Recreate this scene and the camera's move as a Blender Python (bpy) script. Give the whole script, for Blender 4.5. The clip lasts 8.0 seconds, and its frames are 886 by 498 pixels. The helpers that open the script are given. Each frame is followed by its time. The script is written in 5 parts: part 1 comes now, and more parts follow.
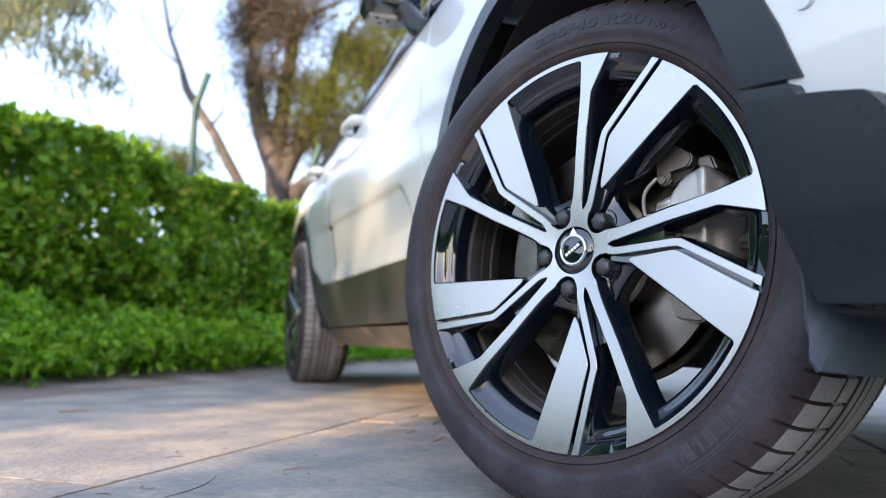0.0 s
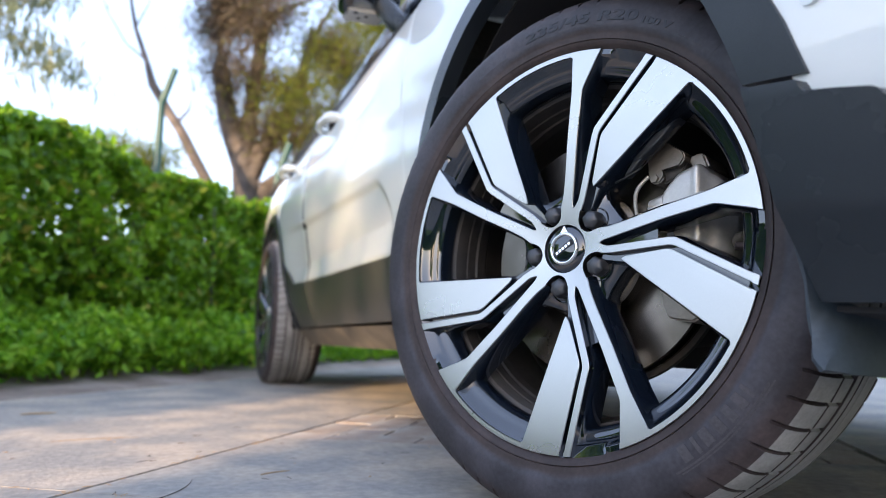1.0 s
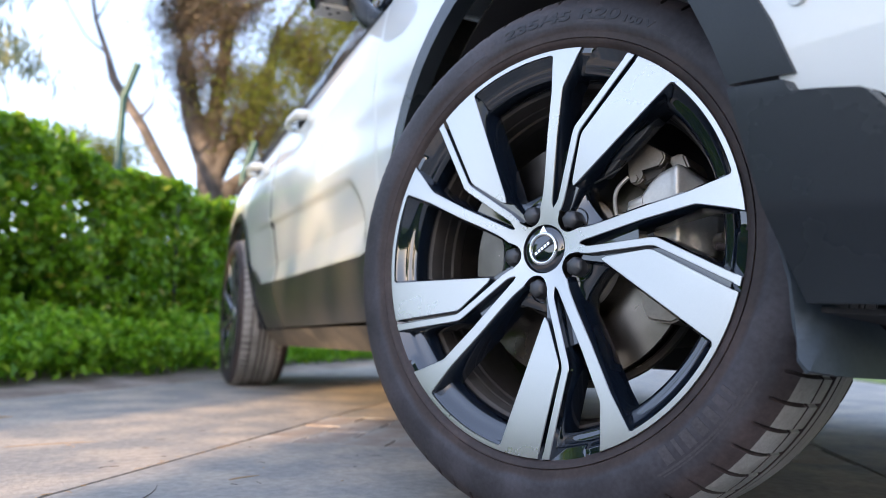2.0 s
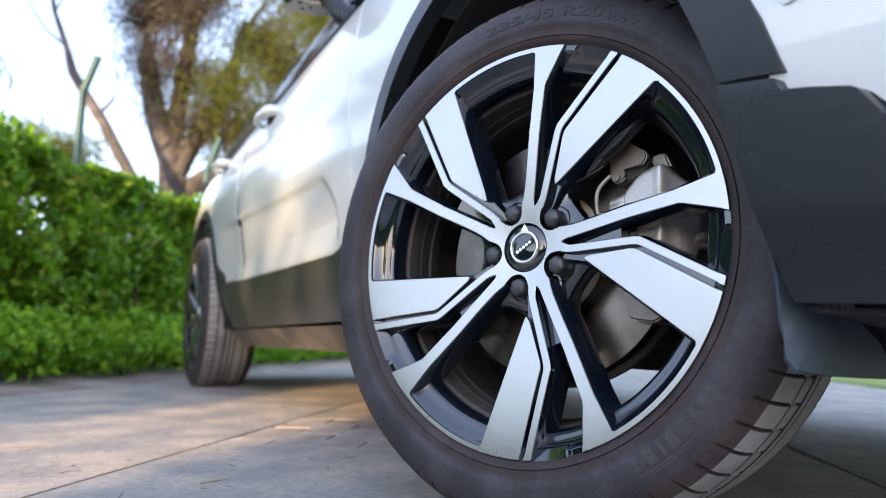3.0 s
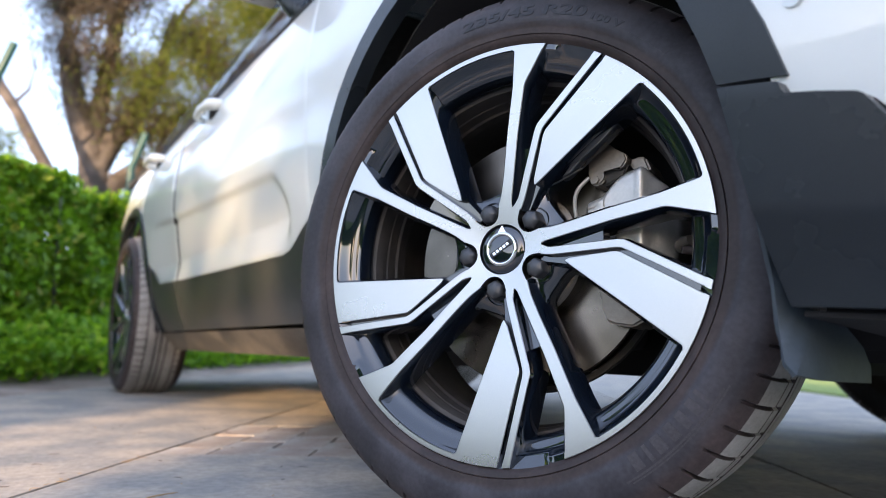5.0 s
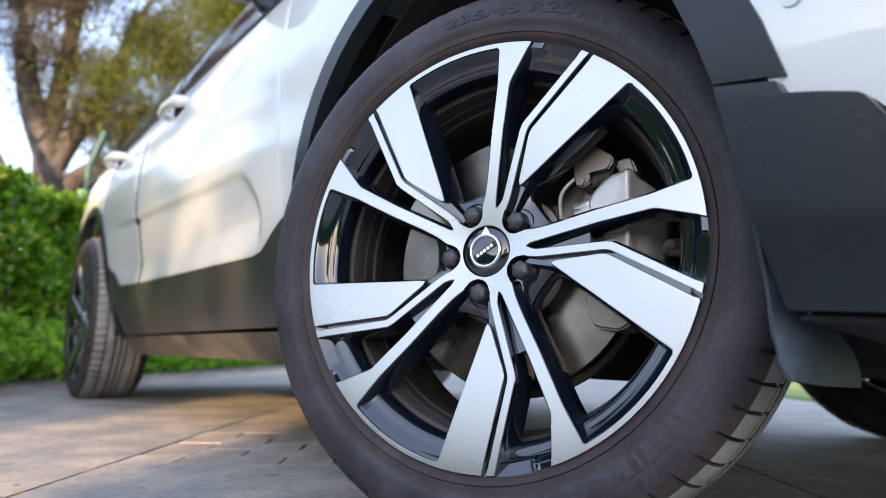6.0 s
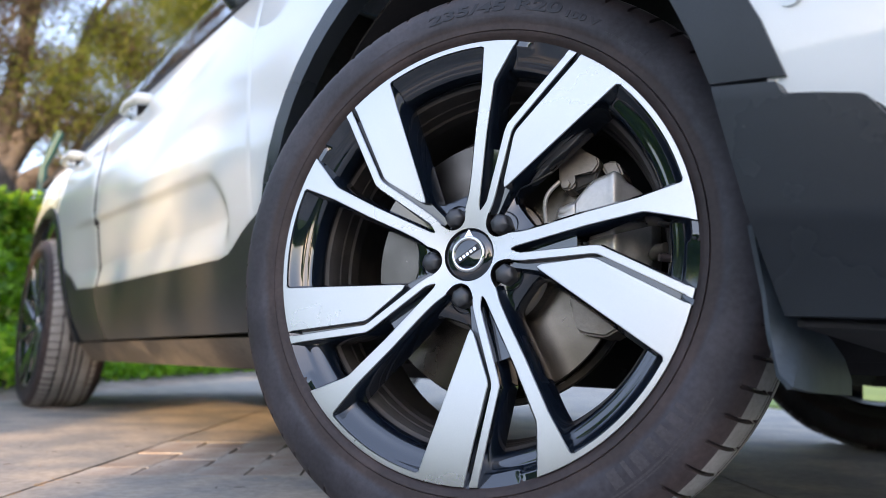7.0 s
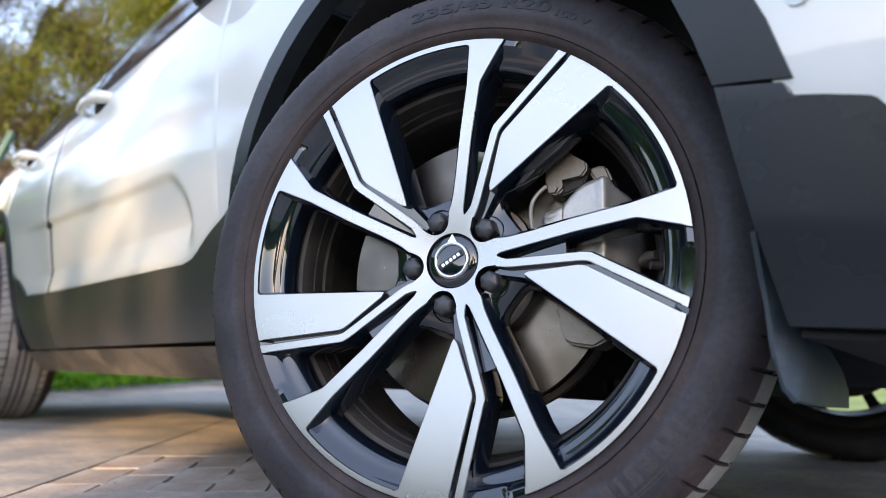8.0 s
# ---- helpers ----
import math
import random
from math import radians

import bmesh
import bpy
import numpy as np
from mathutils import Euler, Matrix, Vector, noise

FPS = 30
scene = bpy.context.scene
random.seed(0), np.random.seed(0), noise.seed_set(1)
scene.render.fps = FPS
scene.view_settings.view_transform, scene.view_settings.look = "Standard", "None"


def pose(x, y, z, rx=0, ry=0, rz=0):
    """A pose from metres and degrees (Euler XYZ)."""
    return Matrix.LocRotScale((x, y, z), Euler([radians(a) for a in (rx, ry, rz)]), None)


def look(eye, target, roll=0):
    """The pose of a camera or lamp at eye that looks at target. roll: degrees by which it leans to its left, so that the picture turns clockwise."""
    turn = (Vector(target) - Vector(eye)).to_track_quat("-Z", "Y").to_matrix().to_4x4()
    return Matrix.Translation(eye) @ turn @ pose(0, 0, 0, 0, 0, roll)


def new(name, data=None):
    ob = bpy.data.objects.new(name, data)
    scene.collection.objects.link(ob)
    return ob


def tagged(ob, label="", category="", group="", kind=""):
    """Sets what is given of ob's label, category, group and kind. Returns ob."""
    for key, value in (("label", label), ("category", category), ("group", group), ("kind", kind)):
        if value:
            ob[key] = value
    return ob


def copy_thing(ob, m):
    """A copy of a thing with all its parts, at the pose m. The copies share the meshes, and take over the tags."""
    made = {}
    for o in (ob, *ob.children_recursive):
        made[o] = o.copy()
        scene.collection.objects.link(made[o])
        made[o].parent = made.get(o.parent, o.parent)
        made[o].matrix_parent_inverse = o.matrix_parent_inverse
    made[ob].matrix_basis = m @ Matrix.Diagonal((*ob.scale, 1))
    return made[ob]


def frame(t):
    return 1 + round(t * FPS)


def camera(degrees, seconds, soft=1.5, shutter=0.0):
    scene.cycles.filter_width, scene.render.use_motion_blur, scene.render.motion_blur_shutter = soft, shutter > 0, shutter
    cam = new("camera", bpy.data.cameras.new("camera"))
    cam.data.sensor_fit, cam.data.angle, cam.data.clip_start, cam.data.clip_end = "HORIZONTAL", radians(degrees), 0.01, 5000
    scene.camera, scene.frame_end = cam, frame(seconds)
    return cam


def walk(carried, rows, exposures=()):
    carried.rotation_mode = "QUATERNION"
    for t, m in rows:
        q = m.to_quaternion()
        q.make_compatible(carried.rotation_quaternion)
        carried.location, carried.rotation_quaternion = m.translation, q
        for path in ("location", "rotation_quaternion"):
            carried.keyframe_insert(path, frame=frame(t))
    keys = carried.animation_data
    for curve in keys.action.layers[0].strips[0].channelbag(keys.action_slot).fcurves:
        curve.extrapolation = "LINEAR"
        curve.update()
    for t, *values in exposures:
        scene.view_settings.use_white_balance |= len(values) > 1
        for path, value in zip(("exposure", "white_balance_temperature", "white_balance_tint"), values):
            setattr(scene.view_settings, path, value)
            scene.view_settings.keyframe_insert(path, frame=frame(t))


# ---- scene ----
# The path: seconds, place, yaw, pitch, roll
ROWS = [
    (0.0, 0.8177, -0.4500, 0.2280, 71.190, 7.402, 1.000),
    (0.5, 0.8019, -0.4596, 0.2270, 69.993, 7.437, 0.993),
    (1.0, 0.7881, -0.4685, 0.2265, 68.552, 7.497, 1.004),
    (1.5, 0.7766, -0.4728, 0.2267, 67.138, 7.579, 1.013),
    (3.0, 0.7432, -0.4865, 0.2253, 62.856, 7.694, 0.998),
    (3.5, 0.7309, -0.4955, 0.2251, 61.434, 7.778, 0.997),
    (4.0, 0.7166, -0.5056, 0.2253, 60.013, 7.857, 0.988),
    (4.5, 0.7015, -0.5149, 0.2241, 58.501, 7.997, 1.033),
    (6.0, 0.6528, -0.5262, 0.2237, 54.037, 8.543, 1.055),
    (6.5, 0.6340, -0.5269, 0.2232, 52.459, 8.836, 1.049),
    (7.0, 0.6164, -0.5264, 0.2228, 50.996, 9.175, 1.122),
    (7.5, 0.5956, -0.5253, 0.2242, 49.373, 9.493, 1.082),
    (8.0, 0.5722, -0.5211, 0.2246, 47.789, 9.970, 1.157),
]
cam = camera(65.49, 8.0, soft=0.35)
cam.data.dof.use_dof = True
cam.data.dof.focus_distance = 0.84
cam.data.dof.aperture_fstop = 3.8
walk(cam, [(t, pose(x, y, z, 0, 0, yaw) @ pose(0, 0, 0, 90 + pitch) @ pose(0, 0, 0, 0, 0, roll)) for t, x, y, z, yaw, pitch, roll in ROWS],
     exposures=[(0.0, 1.68, 6450, 20.0), (8.0, 1.63, 6600, 20.5)])

# ---- world and sun ----
SUN_AZ = (0.722, -0.692)      # where the low evening sun stands, seen from above
SUN_EL = 10.6
world = bpy.data.worlds.new("world")
scene.world = world
world.use_nodes = True
wt = world.node_tree
sky = wt.nodes.new("ShaderNodeTexSky")
sky.sky_type = "NISHITA"
sky.sun_disc = False
sky.sun_elevation = radians(SUN_EL)
sky.sun_rotation = math.atan2(SUN_AZ[0], SUN_AZ[1])
sky.dust_density = 1.0
haze = wt.nodes.new("ShaderNodeMix")      # thin bright haze over the clear sky
haze.data_type = "RGBA"
haze.inputs[0].default_value = 0.32
haze.inputs[7].default_value = (4.0, 5.2, 7.2, 1)
wt.links.new(sky.outputs[0], haze.inputs[6])
wt.links.new(haze.outputs[2], wt.nodes["Background"].inputs[0])
wt.nodes["Background"].inputs[1].default_value = 0.175
sun_data = bpy.data.lights.new("sun", "SUN")
sun_data.energy = 4.2
sun_data.angle = radians(0.8)
sun_data.color = (1.0, 0.71, 0.38)
sun = new("sun", sun_data)
sun.matrix_world = look((SUN_AZ[0] * 20 * math.cos(radians(SUN_EL)), SUN_AZ[1] * 20 * math.cos(radians(SUN_EL)), 20 * math.sin(radians(SUN_EL))), (0, 0, 0))


# ---- materials ----
def mat(name, base, rough=0.5, metal=0.0, var=0.12, scale=6.0, fine=60.0, bump=0.0, bscale=300.0, coat=0.0, second=None, mix=(0.45, 0.65), rvar=0.1, rand=0.0, spec=0.5):
    """Principled surface with variation at two scales, fine relief and, if given, a second colour in patches."""
    m = bpy.data.materials.new(name)
    m.use_nodes = True
    nt = m.node_tree
    bsdf = nt.nodes["Principled BSDF"]
    tc = nt.nodes.new("ShaderNodeTexCoord")
    big, small = nt.nodes.new("ShaderNodeTexNoise"), nt.nodes.new("ShaderNodeTexNoise")
    big.inputs["Scale"].default_value, small.inputs["Scale"].default_value = scale, fine
    big.inputs["Detail"].default_value = 5
    for n in (big, small):
        nt.links.new(tc.outputs["Object"], n.inputs["Vector"])
    col = nt.nodes.new("ShaderNodeRGB")
    col.outputs[0].default_value = (*base, 1)
    out = col.outputs[0]
    if second:
        mr = nt.nodes.new("ShaderNodeMapRange")
        mr.inputs[1].default_value, mr.inputs[2].default_value = mix
        nt.links.new(big.outputs[0], mr.inputs[0])
        mx = nt.nodes.new("ShaderNodeMix")
        mx.data_type = "RGBA"
        nt.links.new(mr.outputs[0], mx.inputs[0])
        nt.links.new(out, mx.inputs[6])
        mx.inputs[7].default_value = (*second, 1)
        out = mx.outputs[2]
    add = nt.nodes.new("ShaderNodeMath")
    nt.links.new(big.outputs[0], add.inputs[0])
    nt.links.new(small.outputs[0], add.inputs[1])
    val = nt.nodes.new("ShaderNodeMapRange")
    val.inputs[1].default_value, val.inputs[2].default_value = 0.6, 1.4
    val.inputs[3].default_value, val.inputs[4].default_value = 1 - var, 1 + var
    nt.links.new(add.outputs[0], val.inputs[0])
    hsv = nt.nodes.new("ShaderNodeHueSaturation")
    nt.links.new(out, hsv.inputs["Color"])
    if rand:
        info = nt.nodes.new("ShaderNodeObjectInfo")
        rr = nt.nodes.new("ShaderNodeMapRange")
        rr.inputs[3].default_value, rr.inputs[4].default_value = 1 - rand, 1 + rand
        nt.links.new(info.outputs["Random"], rr.inputs[0])
        mul = nt.nodes.new("ShaderNodeMath")
        mul.operation = "MULTIPLY"
        nt.links.new(val.outputs[0], mul.inputs[0])
        nt.links.new(rr.outputs[0], mul.inputs[1])
        nt.links.new(mul.outputs[0], hsv.inputs["Value"])
    else:
        nt.links.new(val.outputs[0], hsv.inputs["Value"])
    nt.links.new(hsv.outputs[0], bsdf.inputs["Base Color"])
    rg = nt.nodes.new("ShaderNodeMapRange")
    rg.inputs[1].default_value, rg.inputs[2].default_value = 0.3, 0.7
    rg.inputs[3].default_value, rg.inputs[4].default_value = rough * (1 - rvar), min(1, rough * (1 + rvar))
    nt.links.new(big.outputs[0], rg.inputs[0])
    nt.links.new(rg.outputs[0], bsdf.inputs["Roughness"])
    bsdf.inputs["Metallic"].default_value = metal
    bsdf.inputs["Specular IOR Level"].default_value = spec
    bsdf.inputs["Coat Weight"].default_value = coat
    bsdf.inputs["Coat Roughness"].default_value = 0.03
    if bump:
        rel = nt.nodes.new("ShaderNodeTexNoise")
        rel.inputs["Scale"].default_value = bscale
        rel.inputs["Detail"].default_value = 3
        nt.links.new(tc.outputs["Object"], rel.inputs["Vector"])
        bm_ = nt.nodes.new("ShaderNodeBump")
        bm_.inputs["Strength"].default_value = bump
        bm_.inputs["Distance"].default_value = 0.002
        nt.links.new(rel.outputs[0], bm_.inputs["Height"])
        nt.links.new(bm_.outputs[0], bsdf.inputs["Normal"])
    return m


def leaf_mat(name, dark, light, warm, through_light=0.5):
    """Leaves that differ one by one, with some light coming through."""
    m = bpy.data.materials.new(name)
    m.use_nodes = True
    nt = m.node_tree
    bsdf = nt.nodes["Principled BSDF"]
    geo = nt.nodes.new("ShaderNodeNewGeometry")
    ramp = nt.nodes.new("ShaderNodeValToRGB")
    ramp.color_ramp.elements[0].color, ramp.color_ramp.elements[1].color = (*dark, 1), (*light, 1)
    ramp.color_ramp.elements[1].position = 0.9
    e = ramp.color_ramp.elements.new(1.0)
    e.color = (*warm, 1)
    nt.links.new(geo.outputs["Random Per Island"], ramp.inputs[0])
    nt.links.new(ramp.outputs[0], bsdf.inputs["Base Color"])
    bsdf.inputs["Roughness"].default_value = 0.45
    tr = nt.nodes.new("ShaderNodeBsdfTranslucent")
    nt.links.new(ramp.outputs[0], tr.inputs[0])
    ms = nt.nodes.new("ShaderNodeMixShader")
    ms.inputs[0].default_value = through_light
    nt.links.new(bsdf.outputs[0], ms.inputs[1])
    nt.links.new(tr.outputs[0], ms.inputs[2])
    nt.links.new(ms.outputs[0], nt.nodes["Material Output"].inputs["Surface"])
    return m


PAINT = mat("white_paint", (0.70, 0.745, 0.745), 0.35, 0, 0.015, 1.5, 900, coat=1.0)
CLAD = mat("grey_plastic", (0.019, 0.0245, 0.030), 0.28, 0, 0.15, 5, 700, bump=0.12, bscale=900, second=(0.026, 0.032, 0.038), spec=0.33)
BLACK = mat("black_gloss", (0.006, 0.010, 0.017), 0.06, 0, 0.2, 12, 200, bump=0.05, bscale=34, spec=0.75, coat=1.0)
BARREL = mat("dusty_barrel", (0.040, 0.035, 0.033), 0.6, 0.0, 0.3, 10, 60, bump=0.05, bscale=90, second=(0.062, 0.055, 0.050), rvar=0.25)
FACE = mat("machined_aluminium", (0.49, 0.484, 0.474), 0.29, 1.0, 0.03, 9, 500, bump=0.012, bscale=900)
RUBBER = mat("tyre_rubber", (0.043, 0.0385, 0.0415), 0.54, 0, 0.3, 14, 170, bump=0.08, bscale=320, second=(0.055, 0.049, 0.0525), spec=0.3)
def ring_tint(m, stops):
    """Tints a material in rings round the wheel's axle: stops of (radius, tint)."""
    nt = m.node_tree
    bsdf = nt.nodes["Principled BSDF"]
    tc = nt.nodes.new("ShaderNodeTexCoord")
    flat = nt.nodes.new("ShaderNodeVectorMath")
    flat.operation = "MULTIPLY"
    flat.inputs[1].default_value = (1, 0, 1)
    nt.links.new(tc.outputs["Object"], flat.inputs[0])
    ln = nt.nodes.new("ShaderNodeVectorMath")
    ln.operation = "LENGTH"
    nt.links.new(flat.outputs[0], ln.inputs[0])
    blot = nt.nodes.new("ShaderNodeTexNoise")
    blot.inputs["Scale"].default_value = 14
    nt.links.new(tc.outputs["Object"], blot.inputs["Vector"])
    add = nt.nodes.new("ShaderNodeMath")
    add.operation = "MULTIPLY_ADD"
    add.inputs[1].default_value = 0.014
    nt.links.new(blot.outputs[0], add.inputs[0])
    nt.links.new(ln.outputs["Value"], add.inputs[2])
    mr = nt.nodes.new("ShaderNodeMapRange")
    mr.inputs[1].default_value, mr.inputs[2].default_value = 0.26, 0.38
    nt.links.new(add.outputs[0], mr.inputs[0])
    ramp = nt.nodes.new("ShaderNodeValToRGB")
    els = ramp.color_ramp.elements
    while len(els) < len(stops):
        els.new(0.5)
    for e, (r, tint) in zip(els, stops):
        e.position, e.color = (r + 0.007 - 0.26) / 0.12, (*tint, 1)
    nt.links.new(mr.outputs[0], ramp.inputs[0])
    mx = nt.nodes.new("ShaderNodeMix")
    mx.data_type, mx.blend_type = "RGBA", "MULTIPLY"
    mx.inputs[0].default_value = 1.0
    nt.links.new(bsdf.inputs["Base Color"].links[0].from_socket, mx.inputs[6])
    nt.links.new(ramp.outputs[0], mx.inputs[7])
    nt.links.new(mx.outputs[2], bsdf.inputs["Base Color"])


ring_tint(RUBBER, [(0.268, (0.92, 0.76, 0.68)), (0.289, (0.92, 0.76, 0.68)), (0.294, (0.95, 1.02, 1.12)), (0.326, (0.98, 1.02, 1.08)), (0.337, (1.1, 0.94, 0.88)), (0.350, (1.12, 0.95, 0.88))])
TREAD = mat("tread_rubber", (0.25, 0.24, 0.225), 0.8, 0, 0.2, 14, 200, bump=0.3, bscale=400, second=(0.30, 0.29, 0.275))
DUSTY_RUBBER = mat("dusty_sidewall_relief", (0.066, 0.061, 0.066), 0.75, 0, 0.25, 30, 300, spec=0.3)
LETTER = mat("sidewall_lettering", (0.007, 0.007, 0.008), 0.4, 0, 0.1, 30, 300, spec=0.45)
IRON = mat("brake_iron", (0.118, 0.104, 0.087), 0.25, 1.0, 0.15, 20, 300, second=(0.165, 0.145, 0.124))
turn_marks = IRON.node_tree.nodes.new("ShaderNodeTangent")      # fine grooves round the axle draw the light out into streaks
turn_marks.direction_type, turn_marks.axis = "RADIAL", "Y"
IRON.node_tree.links.new(turn_marks.outputs[0], IRON.node_tree.nodes["Principled BSDF"].inputs["Tangent"])
IRON.node_tree.nodes["Principled BSDF"].inputs["Anisotropic"].default_value = 0.8
CAST = mat("cast_aluminium", (0.53, 0.515, 0.485), 0.40, 0.55, 0.10, 22, 250, bump=0.05, bscale=300, second=(0.46, 0.445, 0.415))
BRACKET = mat("brake_bracket", (0.21, 0.186, 0.158), 0.42, 0.7, 0.15, 18, 200, bump=0.12, bscale=250, second=(0.17, 0.14, 0.11))
DARKNUT = mat("black_nut_cover", (0.065, 0.067, 0.073), 0.36, 0.4, 0.1, 30, 300)
CHROME = mat("chrome", (0.88, 0.88, 0.88), 0.08, 1.0, 0.02, 8, 100)
LINER = mat("wheelhouse_liner", (0.021, 0.021, 0.024), 0.9, 0, 0.2, 10, 200)
UNDER = mat("underbody", (0.06, 0.058, 0.055), 0.8, 0, 0.3, 6, 90, second=(0.09, 0.08, 0.068))
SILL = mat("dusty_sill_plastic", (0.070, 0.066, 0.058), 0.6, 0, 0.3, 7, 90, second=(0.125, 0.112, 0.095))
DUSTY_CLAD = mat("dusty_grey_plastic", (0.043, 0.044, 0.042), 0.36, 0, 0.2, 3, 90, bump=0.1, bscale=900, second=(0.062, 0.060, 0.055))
FLAP = mat("dusty_rubber_flap", (0.039, 0.052, 0.063), 0.5, 0, 0.2, 12, 160, second=(0.07, 0.085, 0.10), mix=(0.5, 0.75))
MIRROR_PLATE = mat("mirror_plate", (0.36, 0.37, 0.37), 0.5, 0, 0.08, 9, 120)
GLASS = mat("tinted_glass", (0.008, 0.020, 0.032), 0.03, 0, 0.05, 2, 30)
SLAB = mat("concrete_slab", (0.268, 0.256, 0.236), 0.8, 0, 0.28, 5.5, 55, bump=0.7, bscale=110, second=(0.36, 0.310, 0.255), mix=(0.42, 0.60), rand=0.06)
BRICK = mat("clay_paver", (0.37, 0.295, 0.24), 0.85, 0, 0.22, 9, 90, bump=0.6, bscale=140, second=(0.40, 0.36, 0.315), mix=(0.38, 0.60), rand=0.14)
SOIL = mat("soil", (0.21, 0.165, 0.135), 0.95, 0, 0.3, 3.0, 25, bump=0.8, bscale=40, second=(0.30, 0.25, 0.215))
JOINT = mat("joint_sand", (0.115, 0.098, 0.082), 0.95, 0, 0.3, 3, 60, bump=0.6, bscale=200)
BARK = mat("bark", (0.072, 0.066, 0.070), 0.9, 0, 0.35, 5, 40, bump=1.0, bscale=25, second=(0.118, 0.107, 0.110))
POLE = mat("green_pole", (0.007, 0.058, 0.060), 0.45, 0, 0.15, 5, 60)
STRAW = mat("dry_straw", (0.40, 0.27, 0.15), 0.8, 0, 0.2, 20, 100)
TWIG = mat("dark_twig", (0.07, 0.05, 0.04), 0.9, 0, 0.2, 20, 100)
LAWN = mat("lawn", (0.13, 0.20, 0.03), 0.9, 0, 0.3, 0.8, 20, bump=1.0, bscale=60, second=(0.20, 0.26, 0.05))
HEDGE_LEAF = leaf_mat("hedge_leaf", (0.062, 0.175, 0.007), (0.245, 0.455, 0.018), (0.48, 0.41, 0.065))
SHRUB_LEAF = leaf_mat("shrub_leaf", (0.085, 0.25, 0.012), (0.31, 0.57, 0.028), (0.43, 0.56, 0.065))
# near-black sheet colour: the shade inside hedge and bushes is put into it
CORE_SHADE = mat("hedge_shade_core", (0.018, 0.030, 0.008), 0.95, 0, 0.5, 9, 60, bump=1.0, bscale=40, second=(0.03, 0.022, 0.012))
TREE_LEAF = leaf_mat("tree_leaf", (0.085, 0.12, 0.012), (0.19, 0.24, 0.03), (0.24, 0.22, 0.05), 0.65)
DRY_LEAF = leaf_mat("dry_foliage", (0.055, 0.046, 0.036), (0.12, 0.095, 0.068), (0.12, 0.16, 0.04))
PINE_LEAF = leaf_mat("pine_leaf", (0.17, 0.21, 0.14), (0.30, 0.34, 0.20), (0.36, 0.34, 0.18), 0.65)


# ---- building helpers ----
def mesh_of(name, bm, material, smooth=40):
    bmesh.ops.recalc_face_normals(bm, faces=bm.faces[:])
    me = bpy.data.meshes.new(name)
    bm.to_mesh(me)
    bm.free()
    me.materials.append(material)
    if smooth:
        me.polygons.foreach_set("use_smooth", [True] * len(me.polygons))
        me.set_sharp_from_angle(angle=radians(smooth))
    return me


def part(name, bm, material, parent, label="", smooth=40):
    """One mesh under a thing, given in the parent's own coordinates."""
    ob = new(name, mesh_of(name, bm, material, smooth))
    ob.parent = parent
    if label:
        ob["label"] = label
    return ob


def grid_faces(bm, rows, closed_u=False, closed_v=False):
    """Quads over rows of vertices."""
    n, k = len(rows), len(rows[0])
    for i in range(n if closed_v else n - 1):
        for j in range(k if closed_u else k - 1):
            q = (rows[i][j], rows[i][(j + 1) % k], rows[(i + 1) % n][(j + 1) % k], rows[(i + 1) % n][j])
            if len(set(q)) == 4:
                bm.faces.new(q)


def lathe(profile, steps=96, bm=None):
    """A body of revolution about the local Y axis. profile: (radius, depth outwards)."""
    bm = bm or bmesh.new()
    rows = []
    for i in range(steps):
        a = 2 * math.pi * i / steps
        rows.append([bm.verts.new((r * math.cos(a), -d, r * math.sin(a))) for r, d in profile])
    grid_faces(bm, rows, closed_v=True)
    return bm


def tube(points, radii, sides=10, bm=None):
    """A tapering tube along points."""
    bm = bm or bmesh.new()
    pts = [Vector(p) for p in points]
    rows = []
    for i, p in enumerate(pts):
        way = (pts[min(i + 1, len(pts) - 1)] - pts[max(i - 1, 0)]).normalized()
        q = way.to_track_quat("Z", "Y")
        rows.append([bm.verts.new(p + q @ Vector((radii[i] * math.cos(a), radii[i] * math.sin(a), 0))) for a in [2 * math.pi * j / sides for j in range(sides)]])
    grid_faces(bm, rows, closed_u=True)
    bm.faces.new(rows[0][::-1])
    bm.faces.new(rows[-1])
    return bm


def box(x0, x1, y0, y1, z0, z1, bevel=0.0, bm=None):
    bm2 = bmesh.new()
    bmesh.ops.create_cube(bm2, size=1, matrix=Matrix.Translation(((x0 + x1) / 2, (y0 + y1) / 2, (z0 + z1) / 2)) @ Matrix.Diagonal((x1 - x0, y1 - y0, z1 - z0, 1)))
    if bevel:
        bmesh.ops.bevel(bm2, geom=bm2.edges[:], offset=bevel, segments=2, affect="EDGES")
    if bm is None:
        return bm2
    me = bpy.data.meshes.new("tmp")
    bm2.to_mesh(me)
    bm2.free()
    bm.from_mesh(me)
    bpy.data.meshes.remove(me)
    return bm


def resample(points, n):
    p = np.array(points, float)
    s = np.concatenate([[0], np.cumsum(np.linalg.norm(np.diff(p, axis=0), axis=1))])
    t = np.linspace(0, s[-1], n)
    return np.stack([np.interp(t, s, p[:, k]) for k in range(p.shape[1])], 1)


# ---- the wheel ----
TH0 = -0.68      # turn of the spoke pattern, degrees


def dish(r):
    return -0.0265 * max(0.0, 1 - r / 0.27) ** 1.15


def at(r, deg, lift=0.0):
    a = radians(deg + TH0)
    return (r * math.cos(a), -(dish(r) + lift), r * math.sin(a))


